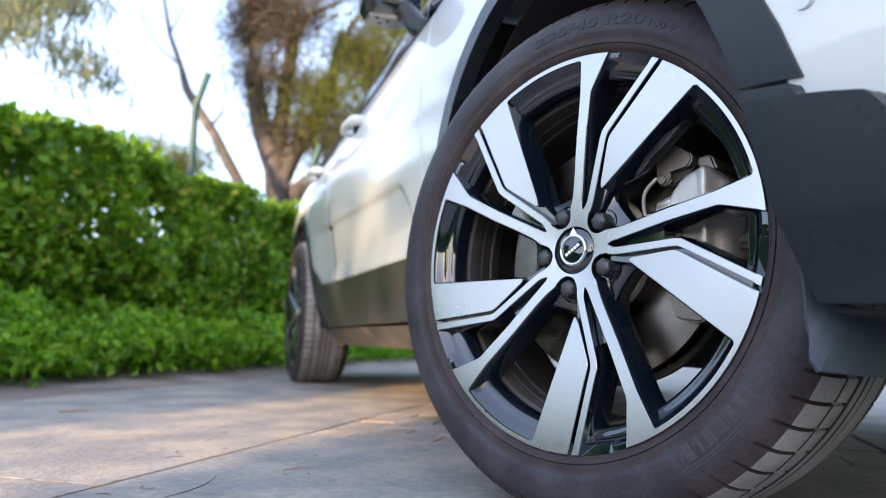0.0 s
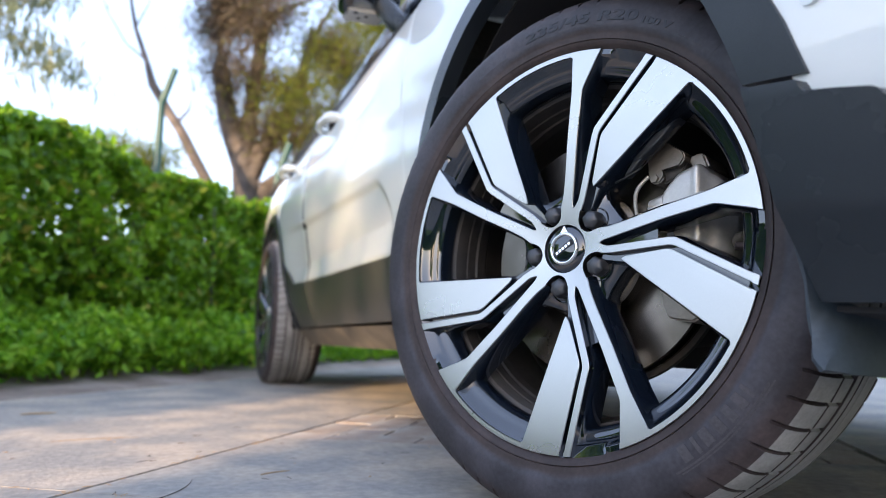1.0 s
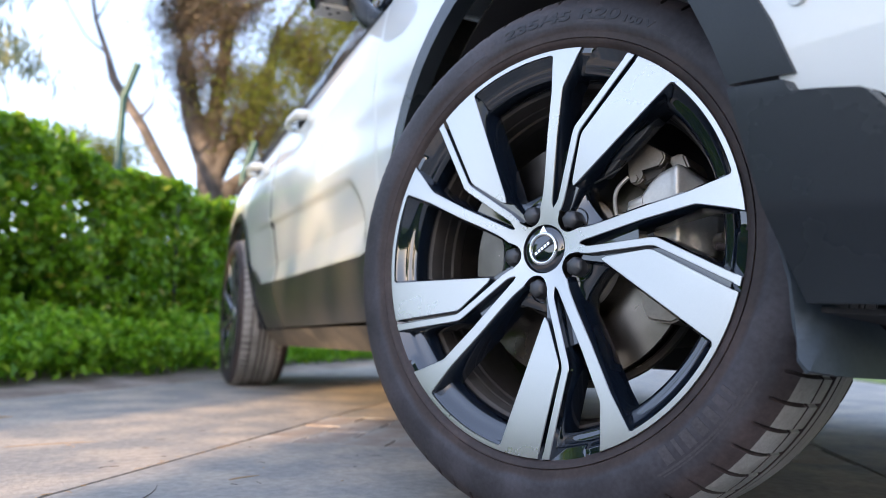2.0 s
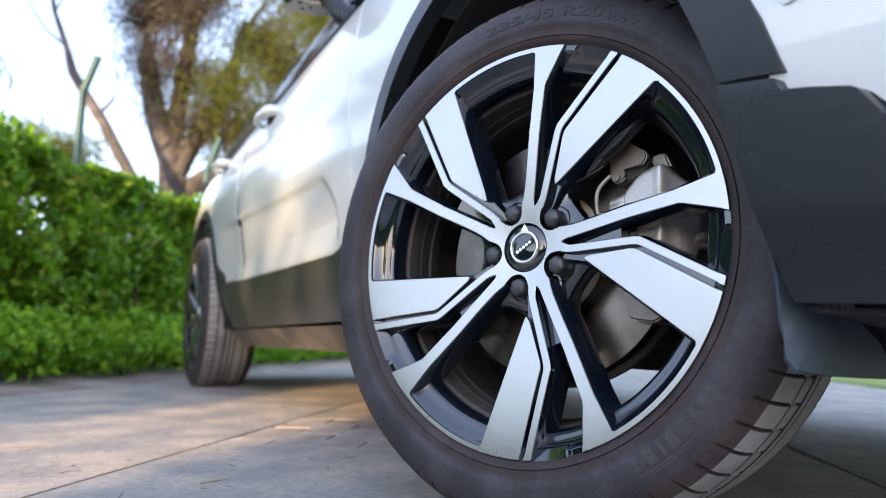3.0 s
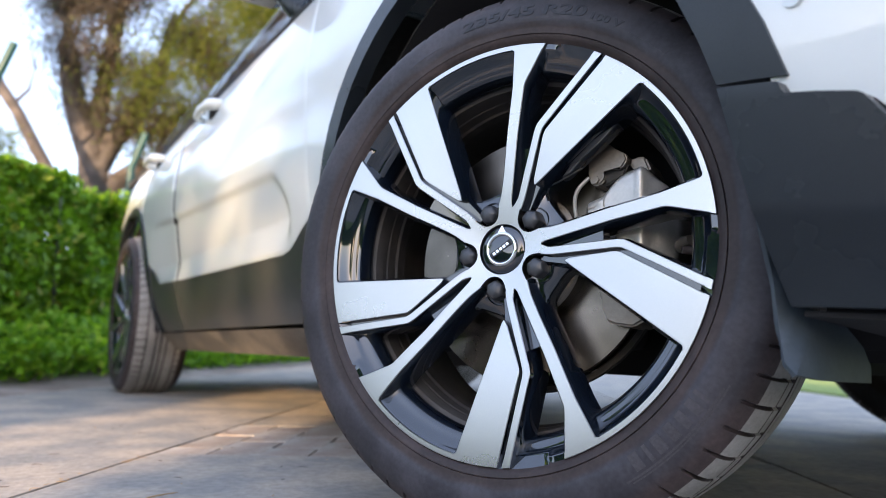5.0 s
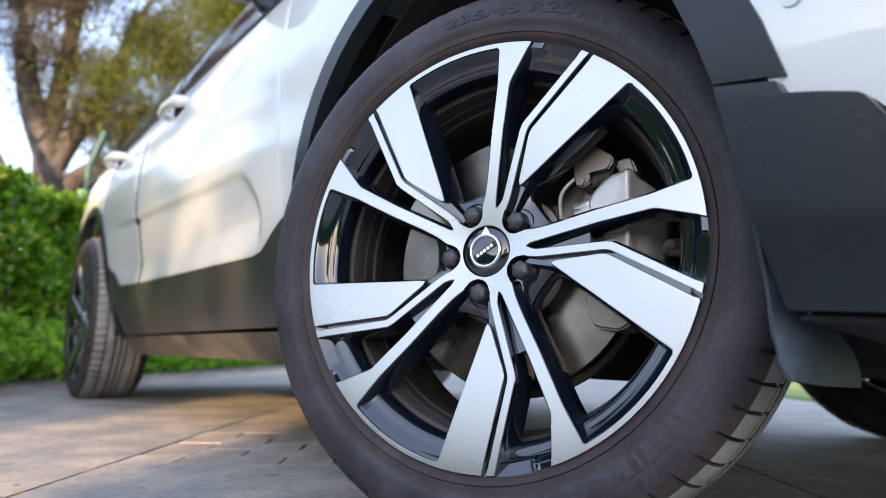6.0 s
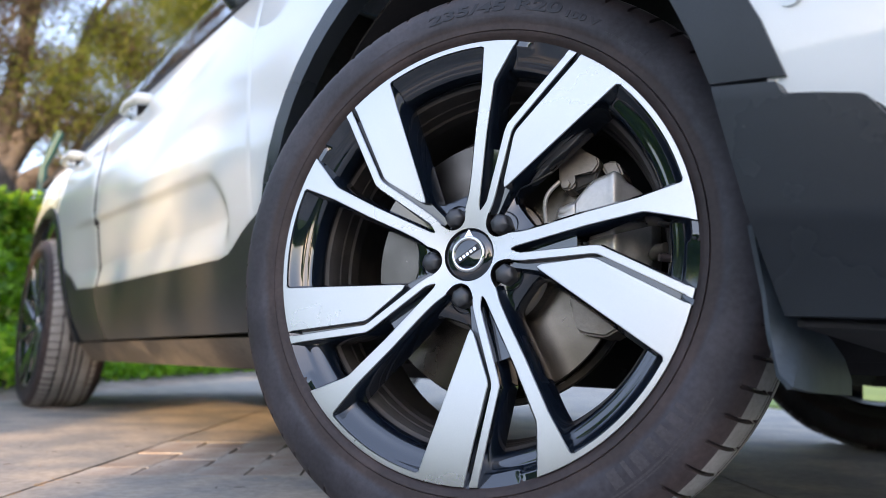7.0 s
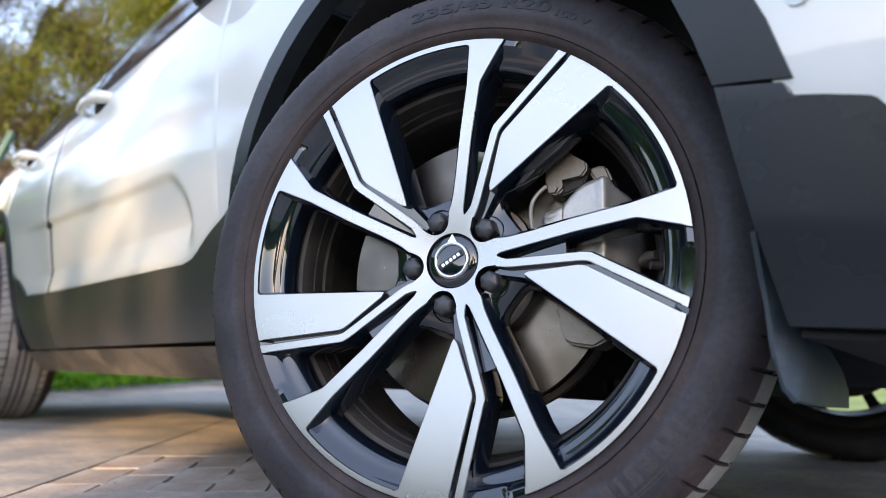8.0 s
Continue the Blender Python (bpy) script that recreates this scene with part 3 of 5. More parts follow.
def build_brake(parent, name="brake"):
    """Brake disc, caliper with bracket and guide pin, and the upright behind them."""
    disc = part("brake_disc", lathe([(0.060, -0.070), (0.086, -0.070), (0.090, -0.073), (0.090, -0.096), (0.172, -0.096), (0.1725, -0.0965), (0.1725, -0.103), (0.165, -0.1035), (0.165, -0.117), (0.1725, -0.1175), (0.1725, -0.124), (0.06, -0.126)], 96), IRON, parent, "steel brake disc with a light film of rust")
    part("splash_shield", lathe([(0.05, -0.131), (0.178, -0.129), (0.180, -0.124), (0.181, -0.131), (0.05, -0.135)], 80), UNDER, disc)
    # caliper: a rounded casting, its face broken by a crease and falling away past a ridge
    us = [0.093, 0.0950, 0.0985, 0.104, 0.110, 0.1165, 0.1195, 0.1225, 0.1290, 0.1360, 0.1430, 0.150, 0.157, 0.163, 0.1675, 0.1705, 0.1735, 0.1765, 0.180, 0.186, 0.193, 0.199, 0.204, 0.206]
    bm = bmesh.new()
    rows = []
    for u in us:
        hi = float(np.interp(u, [0.093, 0.0966, 0.1211, 0.1341, 0.1452, 0.1687, 0.1750, 0.1793, 0.1985, 0.206], [0.058, 0.0633, 0.070, 0.0848, 0.0931, 0.1001, 0.0975, 0.0897, 0.0749, 0.050]))
        lo = float(np.interp(u, [0.093, 0.13, 0.142, 0.152, 0.168, 0.187, 0.203, 0.206], [0.045, 0.03, 0.0, -0.03, -0.036, -0.036, -0.02, 0.0]))
        d = float(np.interp(u, [0.093, 0.0985, 0.1165, 0.1195, 0.1225, 0.163, 0.1675, 0.1705, 0.1735, 0.180, 0.193, 0.206], [-0.076, -0.068, -0.0645, -0.0650, -0.0610, -0.0575, -0.0555, -0.0560, -0.0590, -0.066, -0.074, -0.092]))
        r = min(0.007, (hi - lo) * 0.3)
        col = [(lo, -0.15), (lo, d - r)] + [(lo + r * (1 - math.cos(q)), d - r * (1 - math.sin(q))) for q in (0.4, 0.8, 1.2)]
        col += [(lo + r + (hi - lo - 2 * r) * k / 5, d - 0.0012 * (k == 3)) for k in range(6)]
        col += [(hi - r * (1 - math.cos(q)), d - r * (1 - math.sin(q))) for q in (1.2, 0.8, 0.4)] + [(hi, d - r), (hi, -0.15)]
        rows.append([bm.verts.new((u, -dd, w)) for w, dd in col])
    grid_faces(bm, rows)
    bm.faces.new(rows[0])
    bm.faces.new(rows[-1][::-1])
    bmesh.ops.recalc_face_normals(bm, faces=bm.faces[:])
    part("caliper", bm, CAST, disc, "bare cast aluminium brake caliper", smooth=42)
    return disc


def build_bracket(parent):
    """Cast bracket above the caliper, its arm, the lug below, a bent spring clip and a guide pin."""
    label = "weathered cast-iron caliper bracket"
    part("brake_bracket", prism([(0.099, 0.1147), (0.1028, 0.1342), (0.1259, 0.1373), (0.1372, 0.1242), (0.1466, 0.1231), (0.1502, 0.113), (0.1427, 0.1022), (0.1164, 0.103), (0.1183, 0.0931), (0.1221, 0.0908), (0.1146, 0.083), (0.1031, 0.0848), (0.0983, 0.099)], -0.066, -0.14, 0.0028), BRACKET, parent, label, smooth=65)
    part("bracket_recess", prism([(0.113, 0.108), (0.149, 0.110), (0.1425, 0.094), (0.1165, 0.083)], -0.075, -0.12, 0.002), UNDER, parent)
    part("bracket_arm", prism([(0.148, 0.113), (0.156, 0.1192), (0.169, 0.1177), (0.1765, 0.098), (0.1597, 0.092)], -0.078, -0.14, 0.003), BRACKET, parent, label, smooth=65)
    part("bracket_bolt", tube([(0.1085, 0.063, 0.0905), (0.1085, 0.09, 0.0905)], [0.0058, 0.0062], 6), BRACKET, parent)
    part("bracket_lug", prism([(0.1080, -0.050), (0.13, -0.035), (0.16, -0.03), (0.182, -0.05), (0.172, -0.085), (0.1530, -0.0960), (0.1280, -0.0925), (0.1185, -0.0880), (0.1170, -0.0700), (0.1120, -0.0615)], -0.076, -0.14, 0.003), BRACKET, parent, label, smooth=65)
    q = [Vector(p) for p in ((0.0860, 0.070, 0.028), (0.0770, 0.058, 0.076), (0.0870, 0.060, 0.080), (0.1000, 0.066, 0.0945))]
    bend = [q[0] * (1 - t) ** 3 + q[1] * 3 * t * (1 - t) ** 2 + q[2] * 3 * t * t * (1 - t) + q[3] * t ** 3 for t in [i / 16 for i in range(17)]]
    part("spring_clip", tube(bend, [0.0027] * 17, 10), CAST, parent)
    part("guide_pin", tube([(0.212, 0.078, 0.0), (0.218, 0.066, 0.001), (0.222, 0.062, 0.002), (0.227, 0.058, 0.003)], [0.009, 0.009, 0.006, 0.006], 12), BRACKET, parent)


# ---- the car ----
AXLE_F, AXLE_R, MID = -0.055, -2.757, 0.915     # axles along x, and the car's middle in y
car = tagged(new("car"), "white compact crossover parked with its front wheels turned", "car")
car.location = (AXLE_F - 1.35, MID, 0)
TO_CAR = Matrix.Translation(-car.location)


def body_part(name, bm, material, label="", smooth=40):
    ob = part(name, bm, material, car, label, smooth)
    ob.matrix_parent_inverse = TO_CAR
    return ob


PROFILE = np.polyfit([0.20, 0.27, 0.36, 0.45, 0.55, 0.70, 0.85, 0.95, 1.03], [0.10, 0.062, 0.030, 0.008, -0.006, -0.014, -0.006, 0.012, 0.038], 5)


def smooth_step(a, b, x):
    t = min(1.0, max(0.0, (x - a) / (b - a)))
    return t * t * (3 - 2 * t)


def side_y(x, z):
    """The outer skin of the car's side, as seen in plan and section."""
    y = float(np.polyval(PROFILE, min(max(z, 0.2), 1.05)))
    # hollow along the foot of the doors: rounded front end, a break low down, the foot rising outwards below it
    zt, zk, zb = 0.617 + (x + 0.865) * -0.047, 0.505, 0.432
    if zb < z < zt + 0.03:
        front = -0.735 - 0.10 * max(0.0, (z - 0.50) / 0.12) ** 2
        ends = smooth_step(front + 0.012, front - 0.05, x) * (1 - smooth_step(-1.95, -2.35, x))
        y += 0.021 * ends * (smooth_step(zb - 0.01, zk + 0.012, z) if z < zk else (1 - 0.5 * (z - zk) / (zt - zk)) * (1 - smooth_step(zt - 0.016, zt + 0.010, z)))
    # crease of the shoulder
    y += 0.003 * math.exp(-((z - 0.90) / 0.06) ** 2)
    if x > 0.18:
        y += 0.34 * ((x - 0.18) / 0.66) ** 2.3
    if x < -3.05:
        y += 0.22 * ((-3.05 - x) / 0.55) ** 2
    return y


def coons(bottom, top, left, right, nu, nv):
    """Points (x, z) inside four edges: bottom and top run along u, left and right along v."""
    b, t, l, r = resample(bottom, nu), resample(top, nu), resample(left, nv), resample(right, nv)
    out = np.zeros((nv, nu, 2))
    for i in range(nv):
        v = i / (nv - 1)
        for j in range(nu):
            u = j / (nu - 1)
            out[i, j] = (1 - v) * b[j] + v * t[j] + (1 - u) * l[i] + u * r[i] - ((1 - u) * (1 - v) * b[0] + u * (1 - v) * b[-1] + (1 - u) * v * t[0] + u * v * t[-1])
    return out


def skin(pts, off=0.0, thick=0.014, left_side=False, yfun=side_y, roll=0.0):
    """A sheet with thickness over points (x, z); off: outwards of the skin; its rim is rolled in a little."""
    bm = bmesh.new()
    nv, nu = len(pts), len(pts[0])
    def at_y(i, j, extra):
        x, z = pts[i][j]
        y = yfun(x, z) - off + extra
        return (x, 2 * MID - y, z) if left_side else (x, y, z)
    outer = []
    for i in range(nv):
        outer.append([bm.verts.new(at_y(i, j, roll if i in (0, nv - 1) or j in (0, nu - 1) else 0.0)) for j in range(nu)])
    grid_faces(bm, outer)
    rim = [(0, j) for j in range(nu)] + [(i, nu - 1) for i in range(1, nv)] + [(nv - 1, j) for j in range(nu - 2, -1, -1)] + [(i, 0) for i in range(nv - 2, 0, -1)]
    low = [bm.verts.new(at_y(i, j, thick)) for i, j in rim]
    for k in range(len(rim)):
        a, b = rim[k], rim[(k + 1) % len(rim)]
        bm.faces.new((outer[a[0]][a[1]], outer[b[0]][b[1]], low[(k + 1) % len(rim)], low[k]))
    return bm


def ruled(low, high, n, m, thick=0.01, bow=(0, 0, 0)):
    """A sheet between two 3D lines, bowed in the middle."""
    a, b = resample(low, n), resample(high, n)
    bm = bmesh.new()
    rows = []
    for i in range(m):
        v = i / (m - 1)
        rows.append([bm.verts.new(Vector(a[j] * (1 - v) + b[j] * v) + Vector(bow) * math.sin(math.pi * v)) for j in range(n)])
    grid_faces(bm, rows)
    bmesh.ops.recalc_face_normals(bm, faces=bm.faces[:])
    bmesh.ops.solidify(bm, geom=bm.faces[:], thickness=thick)
    return bm


def arch(cx, inner, deg0, deg1, n=28):
    """Points along a wheel arch: its edge opens a little towards the rear."""
    out = []
    for i in range(n + 1):
        a = deg0 + (deg1 - deg0) * i / n
        c = math.cos(radians(a))
        r = (0.448 - 0.012 * c - 0.022 * max(0.0, c) ** 3) if inner else (0.488 - 0.016 * c)
        out.append((cx + r * c, 0.36 + r * math.sin(radians(a))))
    return out


ARCH_F, ARCH_R = -0.085, -2.775
for far_side in (False, True):
    S = dict(left_side=far_side)
    # trims round the wheels
    trim = np.array([arch(ARCH_F, True, 14.6, 190), arch(ARCH_F, False, 12.0, 190)])
    mid = (trim[0] + trim[1]) / 2
    body_part("arch_trim", skin(np.array([trim[0], mid, trim[1]]), 0.004, 0.03, **S), CLAD, "dark grey plastic wheel arch trim")
    trim = np.array([arch(ARCH_R, True, -12, 192), arch(ARCH_R, False, -12, 192)])
    mid = (trim[0] + trim[1]) / 2
    body_part("arch_trim", skin(np.array([trim[0], mid, trim[1]]), 0.004, 0.03, **S), CLAD, "dark grey plastic wheel arch trim")
    # wing over the front wheel
    low = [p for p in arch(ARCH_F, False, 20.6, 163)] + [(-0.590, 0.494), (-0.613, 0.485)]
    top = [(0.40, 0.86), (0.10, 0.93), (-0.30, 0.985), (-0.668, 1.01)]
    body_part("front_wing", skin(coons(low, top, [low[0], (0.385, 0.70), top[0]], [low[-1], (-0.622, 0.70), top[-1]], 60, 26), **S), PAINT)
    # doors
    low = [(-0.617, 0.483), (-0.645, 0.474), (-0.697, 0.451), (-0.732, 0.434), (-0.80, 0.424), (-1.30, 0.431), (-1.860, 0.440)]
    top = [(-0.672, 1.01), (-1.20, 1.022), (-1.925, 1.035)]
    body_part("front_door", skin(coons(low, top, [low[0], (-0.626, 0.70), top[0]], [low[-1], (-1.855, 0.62), (-1.885, 0.85), top[-1]], 120, 90), roll=0.002, **S), PAINT)
    low = [(-1.878, 0.440), (-2.145, 0.450)]
    edge_r = [(-2.145, 0.450), (-2.25, 0.51)] + arch(ARCH_R, False, 20, 62, 10) + [(-2.56, 0.88), (-2.60, 1.05)]
    top = [(-1.937, 1.035), (-2.60, 1.05)]
    body_part("rear_door", skin(coons(low, top, [low[0], (-1.873, 0.62), (-1.903, 0.85), top[0]], edge_r, 44, 80), roll=0.002, **S), PAINT)
    low = arch(ARCH_R, False, 63, 172)
    top = [(-2.608, 1.05), (-3.05, 1.06), (-3.42, 1.06)]
    body_part("rear_wing", skin(coons(low, top, [low[0], (-2.568, 0.88), top[0]], [low[-1], (-3.40, 0.70), top[-1]], 40, 24), **S), PAINT)
    # plastic along the foot of the doors, in two lengths
    low = [(-0.56, 0.272), (-1.862, 0.268)]
    top = [(-0.572, 0.492), (-0.617, 0.479), (-0.645, 0.470), (-0.697, 0.447), (-0.732, 0.430), (-0.80, 0.420), (-1.30, 0.427), (-1.862, 0.437)]
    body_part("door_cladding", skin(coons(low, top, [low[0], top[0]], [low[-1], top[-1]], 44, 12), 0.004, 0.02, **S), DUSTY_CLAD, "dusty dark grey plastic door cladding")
    low = [(-1.869, 0.268), (-2.22, 0.268)]
    top = [(-1.869, 0.437), (-2.143, 0.447), (-2.30, 0.535)]
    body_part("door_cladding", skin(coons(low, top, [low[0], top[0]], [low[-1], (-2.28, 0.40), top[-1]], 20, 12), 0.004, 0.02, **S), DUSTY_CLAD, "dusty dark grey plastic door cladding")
    # dark strip almost flush in the door gap, standing in for its shade
    body_part("door_gap_shade", skin(coons([(-1.83, 0.28), (-1.90, 0.28)], [(-1.89, 1.02), (-1.97, 1.02)], [(-1.83, 0.28), (-1.83, 0.62), (-1.86, 0.85), (-1.89, 1.02)], [(-1.90, 0.28), (-1.895, 0.62), (-1.925, 0.85), (-1.97, 1.02)], 6, 30), -0.0015, 0.004, **S), LINER)
    # sill below the doors
    def sill_y(x, z):
        return 0.066 + (0.262 - z) * 0.95
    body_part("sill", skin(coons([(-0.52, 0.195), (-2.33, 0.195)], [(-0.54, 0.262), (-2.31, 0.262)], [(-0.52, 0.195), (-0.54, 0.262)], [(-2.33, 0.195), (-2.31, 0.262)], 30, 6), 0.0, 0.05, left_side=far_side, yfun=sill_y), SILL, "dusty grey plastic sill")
    # front bumper: white skin and grey foot
    def bump_y(x, z):
        return float(np.interp(z + 0.13 * (x - 0.341), [0.20, 0.266, 0.348, 0.452], [0.097, 0.064, 0.026, 0.011])) + 0.34 * ((max(x, 0.18) - 0.18) / 0.66) ** 2.3 - 0.0145
    low = [(0.362, 0.458), (0.372, 0.4375), (0.402, 0.4360), (0.428, 0.4305), (0.4325, 0.4275), (0.4455, 0.411), (0.475, 0.372), (0.52, 0.352), (0.60, 0.345), (0.825, 0.338)]
    top = [(0.405, 0.855), (0.60, 0.80), (0.825, 0.72)]
    body_part("front_bumper", skin(coons(low, top, [low[0], (0.360, 0.474), (0.350, 0.533), (0.386, 0.70), top[0]], [low[-1], top[-1]], 90, 40), 0.0, 0.02, **S), PAINT)
    low = [(0.348, 0.265), (0.45, 0.260), (0.62, 0.245), (0.825, 0.23)]
    mid = [(0.340, 0.348), (0.450, 0.3338), (0.60, 0.3143), (0.825, 0.285)]
    top = [(0.323, 0.459), (0.3735, 0.4515), (0.377, 0.4405), (0.402, 0.4360), (0.428, 0.4300), (0.4320, 0.4275), (0.4440, 0.408), (0.474, 0.369), (0.519, 0.349), (0.60, 0.342), (0.825, 0.335)]
    body_part("bumper_cladding", skin(np.concatenate([coons(low, mid, [low[0], mid[0]], [low[-1], mid[-1]], 120, 14), coons(mid, top, [mid[0], top[0]], [mid[-1], top[-1]], 120, 16)[1:]]), 0.003, 0.02, left_side=far_side, yfun=bump_y), CLAD, "dark grey plastic bumper corner")
    # rear bumper corner
    low, top = [(-3.21, 0.26), (-3.55, 0.28)], [(-3.27, 0.42), (-3.41, 0.70), (-3.60, 0.72)]
    body_part("rear_bumper", skin(coons([(-3.22, 0.27), (-3.58, 0.30)], [(-3.27, 0.46), (-3.60, 0.70)], [(-3.22, 0.27), (-3.27, 0.46)], [(-3.58, 0.30), (-3.60, 0.70)], 14, 12), **S), CLAD)
    # side windows, pillars
    def glass_y(x, z):
        return 0.046 + (z - 1.04) * 0.34 + max(0.0, z - 1.04) ** 2 * 0.42 + (0.10 * ((-2.9 - x) / 0.5) ** 2 if x < -2.9 else 0)
    low = [(-0.80, 1.045), (-1.80, 1.060)]
    top = [(-1.38, 1.50), (-1.82, 1.53)]
    body_part("side_window", skin(coons(low, top, [low[0], top[0]], [low[-1], top[-1]], 16, 8), 0.0, 0.006, left_side=far_side, yfun=glass_y), GLASS)
    low, top = [(-1.90, 1.062), (-2.62, 1.085)], [(-1.90, 1.53), (-2.66, 1.50)]
    body_part("side_window", skin(coons(low, top, [low[0], top[0]], [low[-1], top[-1]], 16, 8), 0.0, 0.006, left_side=far_side, yfun=glass_y), GLASS)
    low, top = [(-0.72, 1.016), (-3.40, 1.062)], [(-0.80, 1.040), (-3.38, 1.090)]
    body_part("belt_trim", skin(coons(low, top, [low[0], top[0]], [low[-1], top[-1]], 40, 4), 0.0, 0.02, left_side=far_side, yfun=lambda x, z: 0.044), LINER)
    sgn = lambda y: 2 * MID - y if far_side else y
    for lo0, lo1, hi0, hi1 in ((-0.66, -0.79, -1.33, -1.37), (-1.81, -1.89, -1.83, -1.89), (-2.63, -3.36, -2.67, -3.25)):
        low, top = [(lo0, 1.04), (lo1, 1.045)], [(hi0, 1.53), (hi1, 1.53)]
        body_part("pillar", skin(coons(low, top, [low[0], top[0]], [low[-1], top[-1]], 6, 10), 0.002, 0.02, left_side=far_side, yfun=glass_y), BLACK)
    # handles: a bridge over a dark oval that stands in for the shaded dished pocket
    for hx, hz, hy in ((-1.555, 0.972, 0.004), (-2.45, 0.998, 0.0)):
        pts = [(hx + 0.115, sgn(hy + 0.03), hz - 0.004), (hx + 0.085, sgn(hy - 0.012), hz), (hx, sgn(hy - 0.022), hz + 0.003), (hx - 0.085, sgn(hy - 0.012), hz + 0.004), (hx - 0.115, sgn(hy + 0.03), hz + 0.004)]
        pts = [tuple(p) for p in resample(pts, 15)]
        bm = tube(pts, [0.013, 0.017, 0.0185, 0.018, 0.016, 0.015, 0.0135, 0.013, 0.013, 0.013, 0.013, 0.013, 0.013, 0.012, 0.010], 12)
        for v in bm.verts:
            v.co.z = hz + (v.co.z - hz) * 1.05
        body_part("door_handle", bm, PAINT)
        bm = bmesh.new()
        bmesh.ops.create_uvsphere(bm, u_segments=24, v_segments=14, radius=1, matrix=Matrix.Translation((hx + 0.050, sgn(side_y(hx, hz) - 0.003), hz - 0.010)) @ Matrix.Diagonal((0.062, 0.010, 0.028, 1)))
        body_part("handle_pocket_shade", bm, LINER)
    # mirror: a rounded shell on a slim foot, dark underneath
    mx, my, mz = -1.00, -0.005, 1.182
    bm = bmesh.new()
    bmesh.ops.create_uvsphere(bm, u_segments=32, v_segments=20, radius=1)
    for v in bm.verts:
        x, y, z = v.co
        f = lambda t, p: math.copysign(abs(t) ** p, t)
        v.co = (mx + 0.070 * f(x, 0.7) - 0.02 * y, sgn(my + 0.095 * f(y, 0.6)), mz + (0.075 if z > 0 else 0.062) * f(z, 0.6) + 0.01 * y)
    body_part("mirror_shell", bm, BLACK, "black door mirror shell")
    body_part("mirror_foot", tube([(-0.87, sgn(0.10), 1.035), (-0.91, sgn(0.055), 1.075), (-0.96, sgn(0.03), 1.140)], [0.036, 0.031, 0.031], 16), CLAD, "dark grey plastic mirror foot")
    bm = box(-1.038, -0.962, min(sgn(-0.070), sgn(0.035)), max(sgn(-0.070), sgn(0.035)), 1.1165, 1.128, 0.004)
    body_part("mirror_base", bm, MIRROR_PLATE, "pale grey underside plate of the mirror with dark drain holes")
    # solid dark discs for the holes, the shade inside put into their colour
    for ox, oy, orad in ((-0.978, -0.045, 0.007), (-0.992, -0.012, 0.006), (-1.010, -0.030, 0.006)):
        body_part("drain_hole_disc", tube([(ox, sgn(oy), 1.1160), (ox, sgn(oy), 1.122)], [orad, orad], 12), LINER)
    body_part("parking_sensor", tube([(0.387, sgn(side_y(0.387, 0.524) - 0.002), 0.524), (0.387, sgn(side_y(0.387, 0.524) + 0.02), 0.524)], [0.010, 0.011], 20), PAINT)
    # wheelhouses
    for cx in (ARCH_F, ARCH_R):
        bm = bmesh.new()
        rows = []
        for i in range(33):
            a = radians(-12 + 204 * i / 32)
            rows.append([bm.verts.new((cx + r * math.cos(a), sgn(y), 0.36 + r * math.sin(a))) for r, y in ((0.447, 0.040 + 0.055 * (1 - smooth_step(-0.2, 0.45, a)) * (cx > -1)), (0.450, 0.11), (0.455, 0.33), (0.30, 0.335), (0.02, 0.335))])
        grid_faces(bm, rows)
        bmesh.ops.recalc_face_normals(bm, faces=bm.faces[:])
        bmesh.ops.solidify(bm, geom=bm.faces[:], thickness=0.004)
        body_part("wheelhouse_liner", bm, LINER, "black wheelhouse liner")
    # rubber deflector hanging ahead of the front wheel
    top = [(0.333, 0.060, 0.350), (0.336, 0.080, 0.30), (0.340, 0.096, 0.268), (0.342, 0.12, 0.262), (0.342, 0.165, 0.250), (0.342, 0.193, 0.232), (0.342, 0.206, 0.212)]
    low = [(0.331, 0.048, 0.343), (0.331, 0.064, 0.289), (0.336, 0.062, 0.240), (0.346, 0.050, 0.216), (0.356, 0.050, 0.2065), (0.352, 0.10, 0.2015), (0.345, 0.16, 0.1985), (0.341, 0.206, 0.197)]
    bm = ruled([(x, sgn(y), z) for x, y, z in low], [(x, sgn(y), z) for x, y, z in top], 40, 10, 0.005, (0, 0, 0))
    body_part("deflector_flap", bm, FLAP, "grey dusty rubber deflector ahead of the wheel")

    under = ruled([(0.352, sgn(0.075), 0.262), (0.60, sgn(0.16), 0.245), (0.80, sgn(0.34), 0.235)], [(0.38, sgn(0.36), 0.225), (0.60, sgn(0.40), 0.222), (0.78, sgn(0.50), 0.220)], 10, 5, 0.005)
    body_part("bumper_underside", under, LINER, "rough dark underside of the bumper")

# bonnet, roof, screens, front and tail
def across(x, z, inset, crown, n=9):
    return [(x, inset + (2 * MID - 2 * inset) * i / (n - 1), z + crown * math.sin(math.pi * i / (n - 1))) for i in range(n)]


def loft(lines, n=24, thick=0.012):
    bm = bmesh.new()
    rows = [[bm.verts.new(p) for p in resample(l, n)] for l in lines]
    grid_faces(bm, rows)
    bmesh.ops.recalc_face_normals(bm, faces=bm.faces[:])
    bmesh.ops.solidify(bm, geom=bm.faces[:], thickness=thick)
    return bm


